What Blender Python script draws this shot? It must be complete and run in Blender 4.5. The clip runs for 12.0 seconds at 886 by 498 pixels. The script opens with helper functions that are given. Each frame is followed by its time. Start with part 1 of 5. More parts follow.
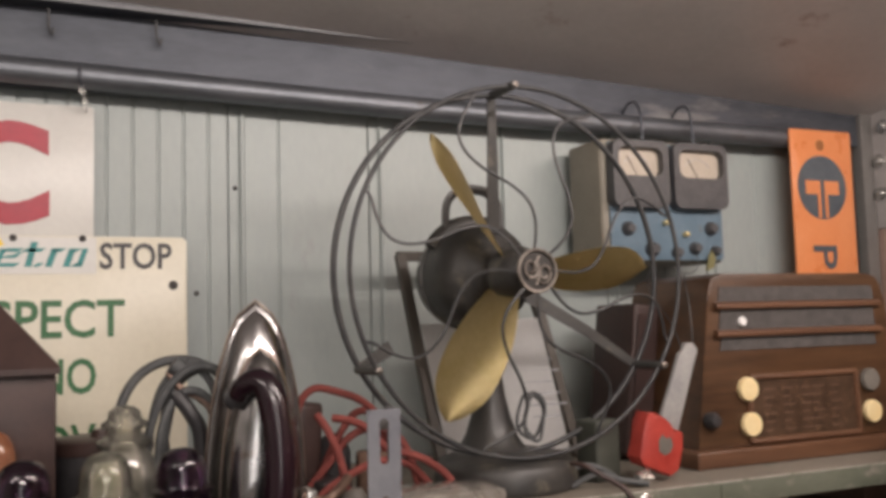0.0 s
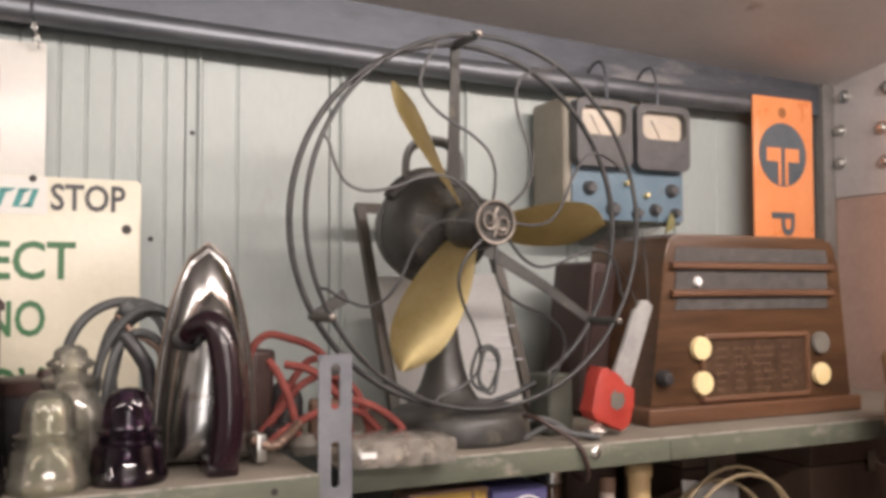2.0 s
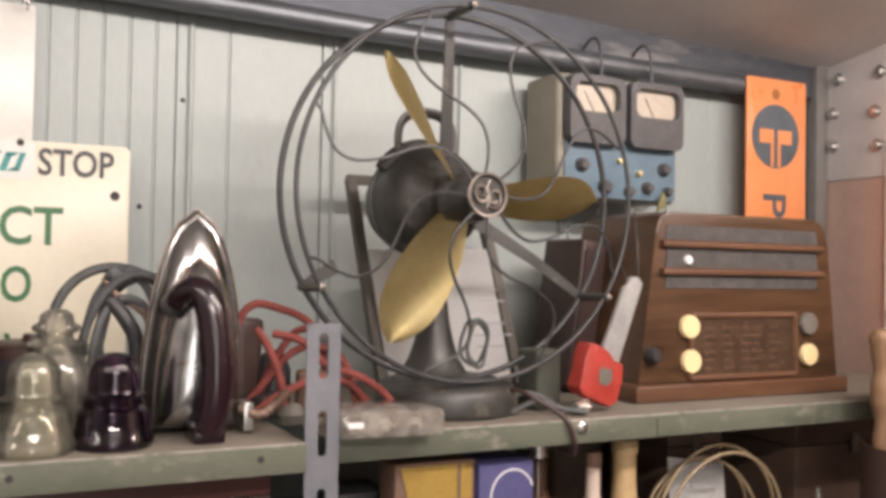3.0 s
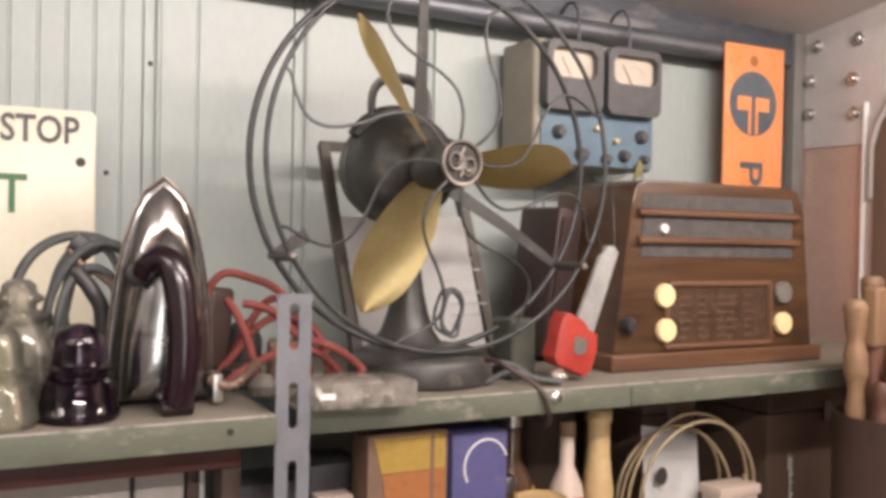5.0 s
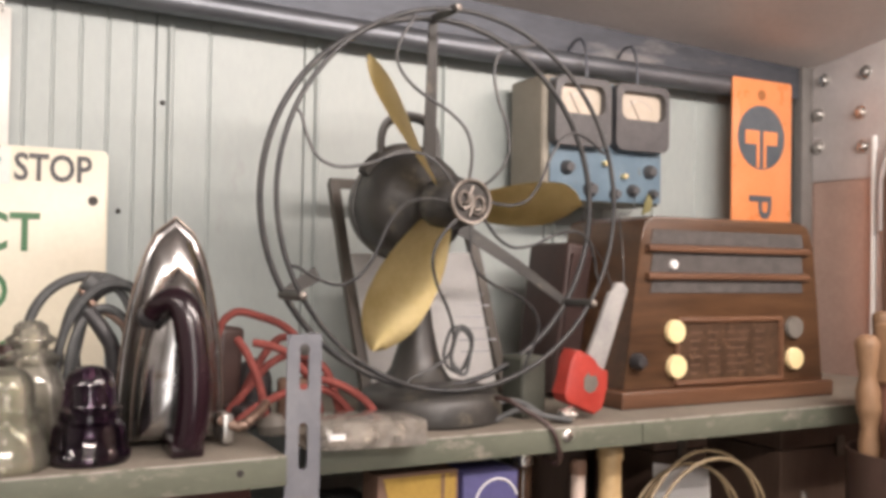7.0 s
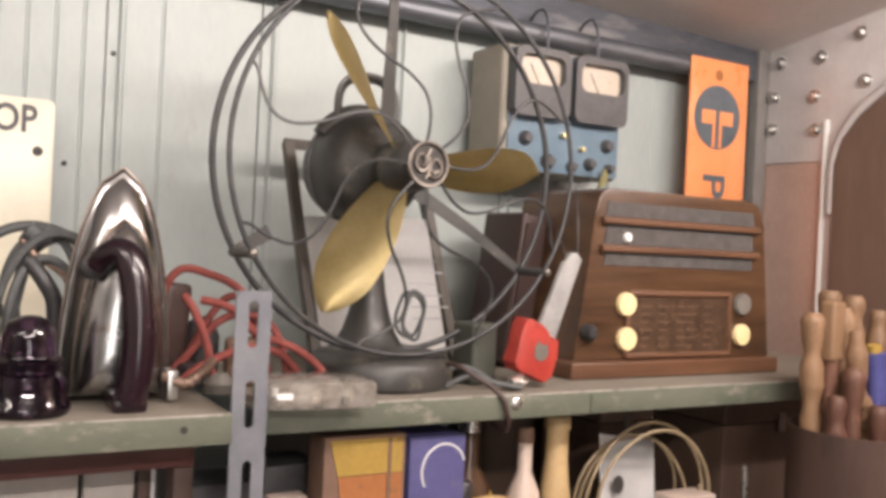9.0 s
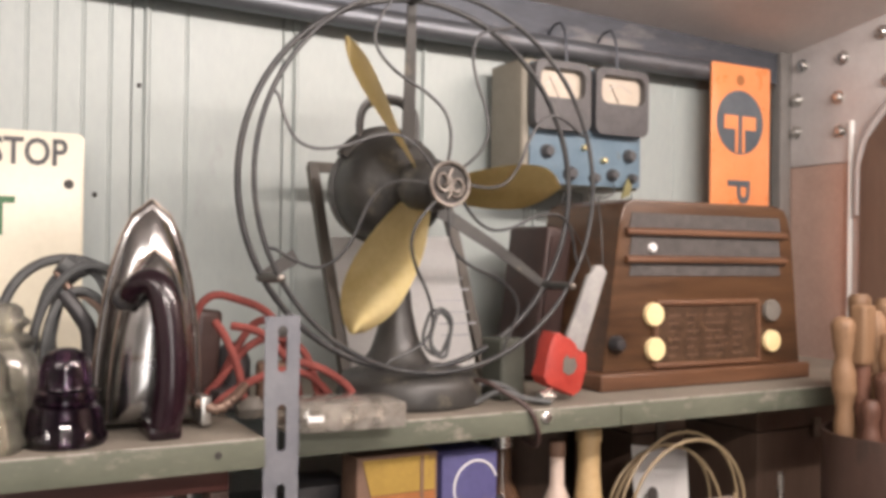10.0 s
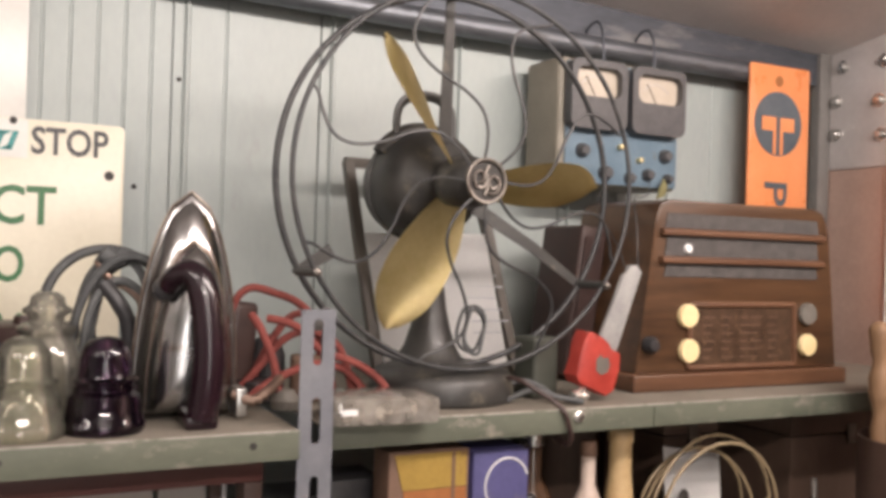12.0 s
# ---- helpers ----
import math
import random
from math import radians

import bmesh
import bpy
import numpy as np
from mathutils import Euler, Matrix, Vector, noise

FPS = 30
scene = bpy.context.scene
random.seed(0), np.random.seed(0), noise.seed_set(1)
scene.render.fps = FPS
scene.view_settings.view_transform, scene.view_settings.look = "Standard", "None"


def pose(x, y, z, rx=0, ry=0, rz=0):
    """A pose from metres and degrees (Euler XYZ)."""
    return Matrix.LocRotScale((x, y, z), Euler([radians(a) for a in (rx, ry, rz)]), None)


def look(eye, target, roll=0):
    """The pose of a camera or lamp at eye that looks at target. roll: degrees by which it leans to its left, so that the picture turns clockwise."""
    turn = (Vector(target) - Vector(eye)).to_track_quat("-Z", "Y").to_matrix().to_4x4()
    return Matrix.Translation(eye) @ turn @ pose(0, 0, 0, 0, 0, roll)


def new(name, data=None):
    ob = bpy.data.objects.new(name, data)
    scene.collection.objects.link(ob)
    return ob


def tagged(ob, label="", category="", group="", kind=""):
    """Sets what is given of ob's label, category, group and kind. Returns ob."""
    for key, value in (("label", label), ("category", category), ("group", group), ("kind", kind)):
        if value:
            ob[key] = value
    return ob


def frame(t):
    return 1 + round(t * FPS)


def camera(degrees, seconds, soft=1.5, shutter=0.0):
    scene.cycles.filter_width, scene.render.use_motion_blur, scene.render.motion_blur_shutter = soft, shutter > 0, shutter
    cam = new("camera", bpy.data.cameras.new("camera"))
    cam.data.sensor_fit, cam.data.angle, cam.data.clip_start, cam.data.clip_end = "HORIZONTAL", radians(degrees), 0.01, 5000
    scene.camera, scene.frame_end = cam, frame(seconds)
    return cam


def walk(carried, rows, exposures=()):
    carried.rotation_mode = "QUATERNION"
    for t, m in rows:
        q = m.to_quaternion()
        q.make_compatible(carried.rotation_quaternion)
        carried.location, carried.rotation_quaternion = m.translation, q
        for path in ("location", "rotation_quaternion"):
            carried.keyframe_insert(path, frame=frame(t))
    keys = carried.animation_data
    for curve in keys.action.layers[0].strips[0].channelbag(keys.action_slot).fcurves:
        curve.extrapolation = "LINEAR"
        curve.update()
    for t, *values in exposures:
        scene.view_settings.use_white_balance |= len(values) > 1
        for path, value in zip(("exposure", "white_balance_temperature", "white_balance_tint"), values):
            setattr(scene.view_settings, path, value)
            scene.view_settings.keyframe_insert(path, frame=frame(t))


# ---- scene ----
cam = camera(51.9, 12.0, soft=3.8, shutter=0.4)
PATH = [
    (0, (-0.301, -0.851, 1.54), (0.499, 0.975, 1.704), -1.6),
    (0.5, (-0.297, -0.85, 1.54), (0.533, 0.966, 1.667), -1.4),
    (1, (-0.299, -0.855, 1.539), (0.553, 0.951, 1.66), -0.9),
    (1.5, (-0.294, -0.851, 1.53), (0.571, 0.949, 1.64), -0.8),
    (2, (-0.289, -0.846, 1.52), (0.58, 0.953, 1.612), -0.1),
    (2.5, (-0.288, -0.846, 1.516), (0.586, 0.952, 1.586), 0.7),
    (3, (-0.288, -0.84, 1.511), (0.603, 0.95, 1.56), 1.0),
    (5, (-0.277, -0.828, 1.515), (0.659, 0.94, 1.489), 1.1),
    (5.5, (-0.274, -0.825, 1.519), (0.67, 0.937, 1.48), 0.3),
    (6, (-0.28, -0.825, 1.524), (0.65, 0.946, 1.522), 0.8),
    (6.5, (-0.282, -0.827, 1.526), (0.63, 0.952, 1.566), 1.0),
    (8.5, (-0.261, -0.837, 1.518), (0.714, 0.909, 1.515), 1.6),
    (9, (-0.275, -0.82, 1.51), (0.734, 0.907, 1.501), 2.8),
    (9.5, (-0.275, -0.829, 1.516), (0.679, 0.929, 1.526), 1.9),
    (10, (-0.275, -0.831, 1.519), (0.677, 0.928, 1.531), 0.8),
    (10.5, (-0.283, -0.826, 1.513), (0.661, 0.937, 1.513), 1.8),
    (11, (-0.283, -0.828, 1.518), (0.631, 0.951, 1.523), 2.4),
    (11.5, (-0.28, -0.827, 1.518), (0.623, 0.957, 1.53), 2.1),
    (12, (-0.282, -0.829, 1.517), (0.614, 0.959, 1.524), 1.8),
]
walk(cam, [(t, look(eye, target, roll)) for t, eye, target, roll in PATH],
     exposures=[(0.0, -0.46), (0.5, -0.20), (1.0, -0.06), (2.5, 0.08), (5.0, 0.26), (6.5, 0.25), (9.0, 0.34), (10.5, 0.25), (12.0, 0.13)])


# ---- light ----
world = bpy.data.worlds.new("daylight")
scene.world = world
world.use_nodes = True
_sky = world.node_tree.nodes.new("ShaderNodeTexSky")
_sky.sky_type, _sky.sun_disc, _sky.sun_elevation, _sky.sun_rotation = "NISHITA", False, radians(40), radians(200)
world.node_tree.links.new(_sky.outputs[0], world.node_tree.nodes["Background"].inputs[0])
world.node_tree.nodes["Background"].inputs[1].default_value = 0.08


def area_lamp(name, place, target, sx, sy, power, colour):
    data = bpy.data.lights.new(name, "AREA")
    data.shape, data.size, data.size_y, data.energy, data.color = "RECTANGLE", sx, sy, power, colour
    ob = new(name, data)
    ob.matrix_world = look(place, target)
    return ob


# two tall windows behind the visitor, and the fluorescent battens under the roof
WINDOWS = [(-0.60, 0.16), (-0.34, 0.16)]
for wx, ww in WINDOWS:
    area_lamp("window_light", (wx, -3.14, 1.55), (wx, 0, 1.55), ww - 0.02, 1.4, 6.5, (0.98, 0.93, 0.90))
BATTENS = [(-1.15, -0.85, 2.16, 6.5), (-0.3, -2.0, 2.30, 19.0), (0.60, -0.75, 2.12, 15.0)]
for bx, by, bz, power in BATTENS:
    area_lamp("tube_light", (bx, by + 0.045, bz - 0.05), (bx, by + 1.0, bz - 0.25), 1.2, 0.06, power, (1.0, 0.875, 0.815))


# ---- materials ----
def surf(name, a, b, rough=0.6, metal=0.0, scale=14.0, grain=160.0, bump=0.15, dirt=None, dirt_at=0.62, dirt_scale=22.0,
         stretch=(1, 1, 1), coat=0.0, spread=0.0, rough_var=0.12, spec=0.5):
    """Two colours mixed by a broad noise, a fine grain, an optional stain with a ragged edge, and relief."""
    m = bpy.data.materials.new(name)
    m.use_nodes = True
    nt = m.node_tree
    n, l = nt.nodes, nt.links
    p = n["Principled BSDF"]
    tc = n.new("ShaderNodeTexCoord")
    mp = n.new("ShaderNodeMapping")
    mp.inputs["Scale"].default_value = stretch
    l.new(tc.outputs["Object"], mp.inputs[0])

    def tex(s, detail=5.0, r=0.6):
        t = n.new("ShaderNodeTexNoise")
        t.inputs["Scale"].default_value, t.inputs["Detail"].default_value, t.inputs["Roughness"].default_value = s, detail, r
        l.new(mp.outputs[0], t.inputs["Vector"])
        return t

    def mix(fac, x, y):
        k = n.new("ShaderNodeMix")
        k.data_type = "RGBA"
        if isinstance(fac, float):
            k.inputs[0].default_value = fac
        else:
            l.new(fac, k.inputs[0])
        for sock, v in ((k.inputs[6], x), (k.inputs[7], y)):
            if isinstance(v, tuple):
                sock.default_value = (*v, 1)
            else:
                l.new(v, sock)
        return k.outputs[2]

    def ramp(src, lo, hi):
        r = n.new("ShaderNodeMapRange")
        r.inputs[1].default_value, r.inputs[2].default_value = lo, hi
        l.new(src, r.inputs[0])
        return r.outputs[0]

    broad, fine = tex(scale), tex(grain, 3.0)
    col = mix(ramp(broad.outputs[0], 0.35, 0.65), a, b)
    g = mix(ramp(fine.outputs[0], 0.3, 0.75), tuple(c * 0.86 for c in a), b)
    col = mix(0.3, col, g)
    if spread:
        info = n.new("ShaderNodeObjectInfo")
        hs = n.new("ShaderNodeHueSaturation")
        l.new(col, hs.inputs["Color"])
        l.new(ramp(info.outputs["Random"], 0, 1), hs.inputs["Value"])
        k = n.new("ShaderNodeMapRange")
        k.inputs[3].default_value, k.inputs[4].default_value = 1 - spread, 1 + spread
        l.new(info.outputs["Random"], k.inputs[0])
        l.new(k.outputs[0], hs.inputs["Value"])
        col = hs.outputs[0]
    if dirt:
        d = tex(dirt_scale, 9.0, 0.72)
        col = mix(ramp(d.outputs[0], dirt_at, dirt_at + 0.1), col, dirt)
    l.new(col, p.inputs["Base Color"])
    rr = n.new("ShaderNodeMapRange")
    rr.inputs[3].default_value, rr.inputs[4].default_value = max(0.02, rough - rough_var), min(1.0, rough + rough_var)
    l.new(broad.outputs[0], rr.inputs[0])
    l.new(rr.outputs[0], p.inputs["Roughness"])
    p.inputs["Metallic"].default_value = metal
    p.inputs["Coat Weight"].default_value = coat
    p.inputs["Specular IOR Level"].default_value = spec
    if bump:
        bp = n.new("ShaderNodeBump")
        bp.inputs["Strength"].default_value, bp.inputs["Distance"].default_value = bump, 0.001
        l.new(fine.outputs[0], bp.inputs["Height"])
        l.new(bp.outputs[0], p.inputs["Normal"])
    return m


def glass(name, colour, rough=0.03, ior=1.5, clear=1.0, relief=0.25):
    m = bpy.data.materials.new(name)
    m.use_nodes = True
    n, l = m.node_tree.nodes, m.node_tree.links
    p = n["Principled BSDF"]
    p.inputs["Transmission Weight"].default_value, p.inputs["IOR"].default_value = clear, ior
    tc, t, k, bp = n.new("ShaderNodeTexCoord"), n.new("ShaderNodeTexNoise"), n.new("ShaderNodeMix"), n.new("ShaderNodeBump")
    t.inputs["Scale"].default_value = 60
    l.new(tc.outputs["Object"], t.inputs["Vector"])
    k.data_type = "RGBA"
    k.inputs[6].default_value, k.inputs[7].default_value = (*colour, 1), (*(c * 0.8 for c in colour), 1)
    l.new(t.outputs[0], k.inputs[0])
    l.new(k.outputs[2], p.inputs["Base Color"])
    r = n.new("ShaderNodeMapRange")
    r.inputs[3].default_value, r.inputs[4].default_value = rough, rough + 0.035
    l.new(t.outputs[0], r.inputs[0])
    l.new(r.outputs[0], p.inputs["Roughness"])
    bp.inputs["Strength"].default_value, bp.inputs["Distance"].default_value = relief, 0.001
    l.new(t.outputs[0], bp.inputs["Height"])
    l.new(bp.outputs[0], p.inputs["Normal"])
    return m



def clear_glass(name, tint, through_share=0.55, worn=0.22, dust_glow=(0.80, 0.76, 0.62)):
    """Old pressed glass: part of the light goes straight through a tinted wall, part is bent, and the skin is glossy. A
    pale diffuse share, partly dust, paints in the brightness of lit glass.
    """
    m = bpy.data.materials.new(name)
    m.use_nodes = True
    n, l = m.node_tree.nodes, m.node_tree.links
    n.remove(n["Principled BSDF"])
    tc, tex, bp = n.new("ShaderNodeTexCoord"), n.new("ShaderNodeTexNoise"), n.new("ShaderNodeBump")
    tex.inputs["Scale"].default_value = 55
    l.new(tc.outputs["Object"], tex.inputs["Vector"])
    bp.inputs["Strength"].default_value, bp.inputs["Distance"].default_value = 0.12, 0.001
    l.new(tex.outputs[0], bp.inputs["Height"])
    col = n.new("ShaderNodeMix")
    col.data_type = "RGBA"
    col.inputs[6].default_value, col.inputs[7].default_value = (*tint, 1), (*(c * 0.88 for c in tint), 1)
    l.new(tex.outputs[0], col.inputs[0])
    clear, bent, gloss = n.new("ShaderNodeBsdfTransparent"), n.new("ShaderNodeBsdfRefraction"), n.new("ShaderNodeBsdfGlossy")
    bent.inputs["IOR"].default_value, bent.inputs["Roughness"].default_value, gloss.inputs["Roughness"].default_value = 1.25, 0.02, 0.025
    for node in (clear, bent):
        l.new(col.outputs[2], node.inputs["Color"])
    for node in (bent, gloss):
        l.new(bp.outputs[0], node.inputs["Normal"])
    body, skin, fres = n.new("ShaderNodeMixShader"), n.new("ShaderNodeMixShader"), n.new("ShaderNodeFresnel")
    body.inputs[0].default_value = 1 - through_share
    l.new(clear.outputs[0], body.inputs[1])
    l.new(bent.outputs[0], body.inputs[2])
    fres.inputs["IOR"].default_value = 1.6
    # pale film: a little dust, mostly the look of lit glass put into colour
    film, glow, glow_mix, coat = n.new("ShaderNodeBsdfDiffuse"), n.new("ShaderNodeBsdfTranslucent"), n.new("ShaderNodeMixShader"), n.new("ShaderNodeMixShader")
    for node in (film, glow):
        node.inputs["Color"].default_value = (*dust_glow, 1)
    glow_mix.inputs[0].default_value = 0.5
    l.new(film.outputs[0], glow_mix.inputs[1])
    l.new(glow.outputs[0], glow_mix.inputs[2])
    glow_share = n.new("ShaderNodeMapRange")
    glow_share.inputs[1].default_value, glow_share.inputs[2].default_value, glow_share.inputs[3].default_value, glow_share.inputs[4].default_value = 0.3, 0.7, worn * 0.6, worn * 1.4
    l.new(tex.outputs[0], glow_share.inputs[0])
    l.new(glow_share.outputs[0], coat.inputs[0])
    l.new(body.outputs[0], coat.inputs[1])
    l.new(glow_mix.outputs[0], coat.inputs[2])
    l.new(bp.outputs[0], fres.inputs["Normal"])
    l.new(fres.outputs[0], skin.inputs[0])
    l.new(coat.outputs[0], skin.inputs[1])
    l.new(gloss.outputs[0], skin.inputs[2])
    l.new(skin.outputs[0], n["Material Output"].inputs["Surface"])
    return m


CLAD = surf("painted_cladding", (0.300, 0.340, 0.332), (0.36, 0.392, 0.376), 0.42, 0, 5, 120, 0.08, (0.265, 0.272, 0.262), 0.60, 7, (1, 1, 0.35))
# the pale mottling of the zinc also stands in for highlights on the web
GALV = surf("galvanised_steel", (0.055, 0.060, 0.072), (0.10, 0.108, 0.125), 0.5, 0.6, 40, 240, 0.12, (0.20, 0.20, 0.205), 0.58, 9, (0.25, 1, 1))
PIPE = surf("zinc_pipe", (0.13, 0.14, 0.155), (0.20, 0.21, 0.23), 0.46, 0.75, 30, 200, 0.14, (0.11, 0.105, 0.10), 0.60, 30, (0.3, 1, 1))
ROOF = surf("roof_lining", (0.56, 0.53, 0.51), (0.66, 0.62, 0.595), 0.5, 0, 6, 90, 0.2, (0.27, 0.16, 0.14), 0.62, 5)
# unseen walls, made this pale so that their bounce fills the shadows
ROOMW = surf("pale_bounce_room", (0.68, 0.66, 0.63), (0.74, 0.72, 0.69), 0.7, 0, 3, 60, 0.15)
FLOOR = surf("concrete_floor", (0.40, 0.385, 0.37), (0.50, 0.48, 0.46), 0.75, 0, 4, 90, 0.3, (0.28, 0.26, 0.24), 0.6, 6)
SHELF = surf("green_shelf_paint", (0.098, 0.108, 0.080), (0.132, 0.14, 0.105), 0.5, 0, 22, 180, 0.15, (0.24, 0.22, 0.185), 0.55, 30, (0.5, 1, 1))
DUSTY = surf("dusty_shelf_top", (0.15, 0.13, 0.105), (0.21, 0.185, 0.15), 0.8, 0, 16, 200, 0.25, (0.12, 0.125, 0.095), 0.58, 28)
WORN = surf("bare_worn_edge", (0.34, 0.32, 0.28), (0.46, 0.44, 0.40), 0.5, 0.3, 60, 220, 0.1, (0.16, 0.17, 0.13), 0.52, 40)
POST = surf("grey_angle_paint", (0.150, 0.156, 0.178), (0.195, 0.20, 0.218), 0.45, 0.1, 26, 200, 0.1, (0.25, 0.12, 0.07), 0.70, 45)
SIGN = surf("enamel_cream", (0.61, 0.57, 0.45), (0.67, 0.63, 0.51), 0.32, 0, 9, 120, 0.05, (0.56, 0.46, 0.33), 0.71, 13)
SIGNW = surf("enamel_white", (0.61, 0.60, 0.57), (0.67, 0.66, 0.62), 0.32, 0, 9, 120, 0.05, (0.58, 0.52, 0.43), 0.72, 15)
RED_P = surf("red_sign_paint", (0.32, 0.012, 0.030), (0.40, 0.02, 0.042), 0.4, 0, 20)
GREEN_P = surf("green_sign_paint", (0.030, 0.125, 0.042), (0.05, 0.165, 0.065), 0.4, 0, 20)
BLACK_P = surf("black_sign_paint", (0.02, 0.02, 0.022), (0.045, 0.04, 0.045), 0.4, 0, 20)
TEAL_P = surf("teal_sign_paint", (0.02, 0.20, 0.19), (0.035, 0.26, 0.25), 0.4, 0, 20)
YEL_P = surf("yellow_sign_paint", (0.80, 0.58, 0.05), (0.85, 0.65, 0.10), 0.4, 0, 20)
# the olive dust patches also paint in the haze seen over the motor
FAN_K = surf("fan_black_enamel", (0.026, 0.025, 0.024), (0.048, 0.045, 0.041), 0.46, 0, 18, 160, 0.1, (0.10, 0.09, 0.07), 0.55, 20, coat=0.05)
WIRE = surf("dark_cage_wire", (0.03, 0.032, 0.036), (0.07, 0.068, 0.066), 0.42, 0.4, 50, 220, 0.1)
BADGE = surf("worn_nickel_badge", (0.16, 0.14, 0.125), (0.28, 0.25, 0.22), 0.4, 0.8, 80, 240, 0.2)
BADGE_D = surf("badge_recess", (0.03, 0.026, 0.025), (0.055, 0.05, 0.045), 0.6, 0.2, 80)
BRASS = surf("aged_brass", (0.62, 0.51, 0.25), (0.74, 0.63, 0.36), 0.40, 0.9, 30, 160, 0.06, (0.50, 0.37, 0.14), 0.68, 14)
CHROME = surf("worn_chrome", (0.36, 0.355, 0.355), (0.47, 0.46, 0.46), 0.24, 1.0, 30, 200, 0.05, (0.23, 0.16, 0.125), 0.57, 26, rough_var=0.10)
TARNISH = surf("tarnished_edge", (0.17, 0.115, 0.085), (0.33, 0.28, 0.245), 0.34, 0.9, 50, 200, 0.1)
BAKELITE = surf("maroon_bakelite", (0.009, 0.003, 0.006), (0.018, 0.005, 0.010), 0.24, 0, 40, 200, 0.03, coat=0.15)
STEEL = surf("bright_steel", (0.50, 0.49, 0.47), (0.64, 0.63, 0.61), 0.28, 0.95, 40, 220, 0.1, (0.22, 0.18, 0.15), 0.68, 40)
FROST = surf("frosted_insert", (0.56, 0.51, 0.44), (0.68, 0.63, 0.56), 0.5, 0, 60, 200, 0.4)
SATIN = surf("satin_steel", (0.30, 0.30, 0.30), (0.42, 0.415, 0.40), 0.4, 0.3, 40, 220, 0.1, (0.28, 0.26, 0.24), 0.66, 50)
RUBBER = surf("grey_rubber_cable", (0.055, 0.057, 0.06), (0.10, 0.103, 0.103), 0.6, 0, 60, 260, 0.2)
BLACK = surf("black_plastic", (0.02, 0.019, 0.021), (0.042, 0.04, 0.042), 0.4, 0, 40)
CORD = surf("red_cloth_cord", (0.16, 0.034, 0.028), (0.24, 0.056, 0.045), 0.85, 0, 70, 500, 0.5, (0.28, 0.075, 0.06), 0.58, 60)
BRAID = surf("copper_braid", (0.24, 0.155, 0.12), (0.36, 0.26, 0.21), 0.45, 0.7, 90, 600, 0.5)
CLEAR_G = clear_glass("pale_green_glass", (0.99, 0.99, 0.92), 0.9, 0.15, (0.88, 0.86, 0.70))
CLEAR_2 = clear_glass("straw_glass", (0.995, 0.985, 0.94), 0.9, 0.19, (0.92, 0.88, 0.76))
PURPLE_G = glass("deep_purple_glass", (0.10, 0.045, 0.10), 0.008, 1.5, 0.97, 0.05)
BROWN_G = surf("brown_glaze", (0.16, 0.06, 0.03), (0.24, 0.10, 0.05), 0.15, 0, 30, 120, 0.05, coat=0.5)
LANT = surf("brown_lantern_paint", (0.036, 0.020, 0.018), (0.060, 0.033, 0.028), 0.45, 0.1, 24, 160, 0.1, (0.12, 0.07, 0.05), 0.66, 30)
ACRYL = clear_glass("scratched_acrylic", (0.98, 0.96, 0.93), 0.8, 0.36, (0.86, 0.80, 0.72))
PAPER = surf("white_paper", (0.74, 0.73, 0.72), (0.80, 0.79, 0.78), 0.8, 0, 8, 140, 0.05)
INK = surf("faded_ink", (0.40, 0.40, 0.42), (0.50, 0.50, 0.52), 0.8, 0, 40)
EASEL = surf("dark_stained_frame", (0.045, 0.038, 0.030), (0.085, 0.07, 0.055), 0.5, 0, 30, 150, 0.15, stretch=(1, 1, 0.2))
WOOD = surf("radio_veneer", (0.040, 0.019, 0.009), (0.098, 0.048, 0.022), 0.36, 0, 20, 130, 0.1, (0.055, 0.024, 0.01), 0.74, 20, (0.25, 1, 2.5), coat=0.15)
WOOD_L = surf("radio_trim_veneer", (0.085, 0.040, 0.022), (0.15, 0.072, 0.038), 0.36, 0, 20, 130, 0.1, stretch=(0.2, 1, 3), coat=0.15)
GRILLE = surf("speaker_cloth", (0.045, 0.040, 0.038), (0.10, 0.09, 0.085), 0.9, 0, 60, 700, 0.6)
DIAL = surf("dial_panel", (0.040, 0.023, 0.014), (0.085, 0.047, 0.027), 0.4, 0, 60, 400, 0.3, (0.17, 0.10, 0.055), 0.57, 110, coat=0.2)
IVORY = surf("ivory_knob", (0.74, 0.58, 0.30), (0.80, 0.65, 0.38), 0.4, 0, 30, 200, 0.05)
GREYK = surf("grey_knob", (0.12, 0.11, 0.095), (0.17, 0.155, 0.135), 0.5, 0, 30)
BLUE_M = surf("blue_meter_panel", (0.10, 0.155, 0.205), (0.14, 0.20, 0.25), 0.5, 0, 20, 140, 0.1, (0.14, 0.13, 0.11), 0.62, 26)
CASE_M = surf("olive_meter_case", (0.20, 0.18, 0.145), (0.26, 0.235, 0.19), 0.55, 0, 16, 140, 0.15, (0.10, 0.085, 0.07), 0.64, 24)
BEZEL = surf("dark_bezel", (0.05, 0.049, 0.053), (0.08, 0.078, 0.08), 0.45, 0, 40)
FACE = surf("meter_face", (0.41, 0.355, 0.285), (0.47, 0.41, 0.34), 0.35, 0, 30, 200, 0.0)
ORANGE = surf("orange_enamel", (0.67, 0.225, 0.080), (0.73, 0.28, 0.115), 0.3, 0, 12, 120, 0.06, (0.72, 0.42, 0.27), 0.62, 18)
NAVY = surf("slate_sign_paint", (0.06, 0.075, 0.09), (0.10, 0.115, 0.13), 0.4, 0, 20)
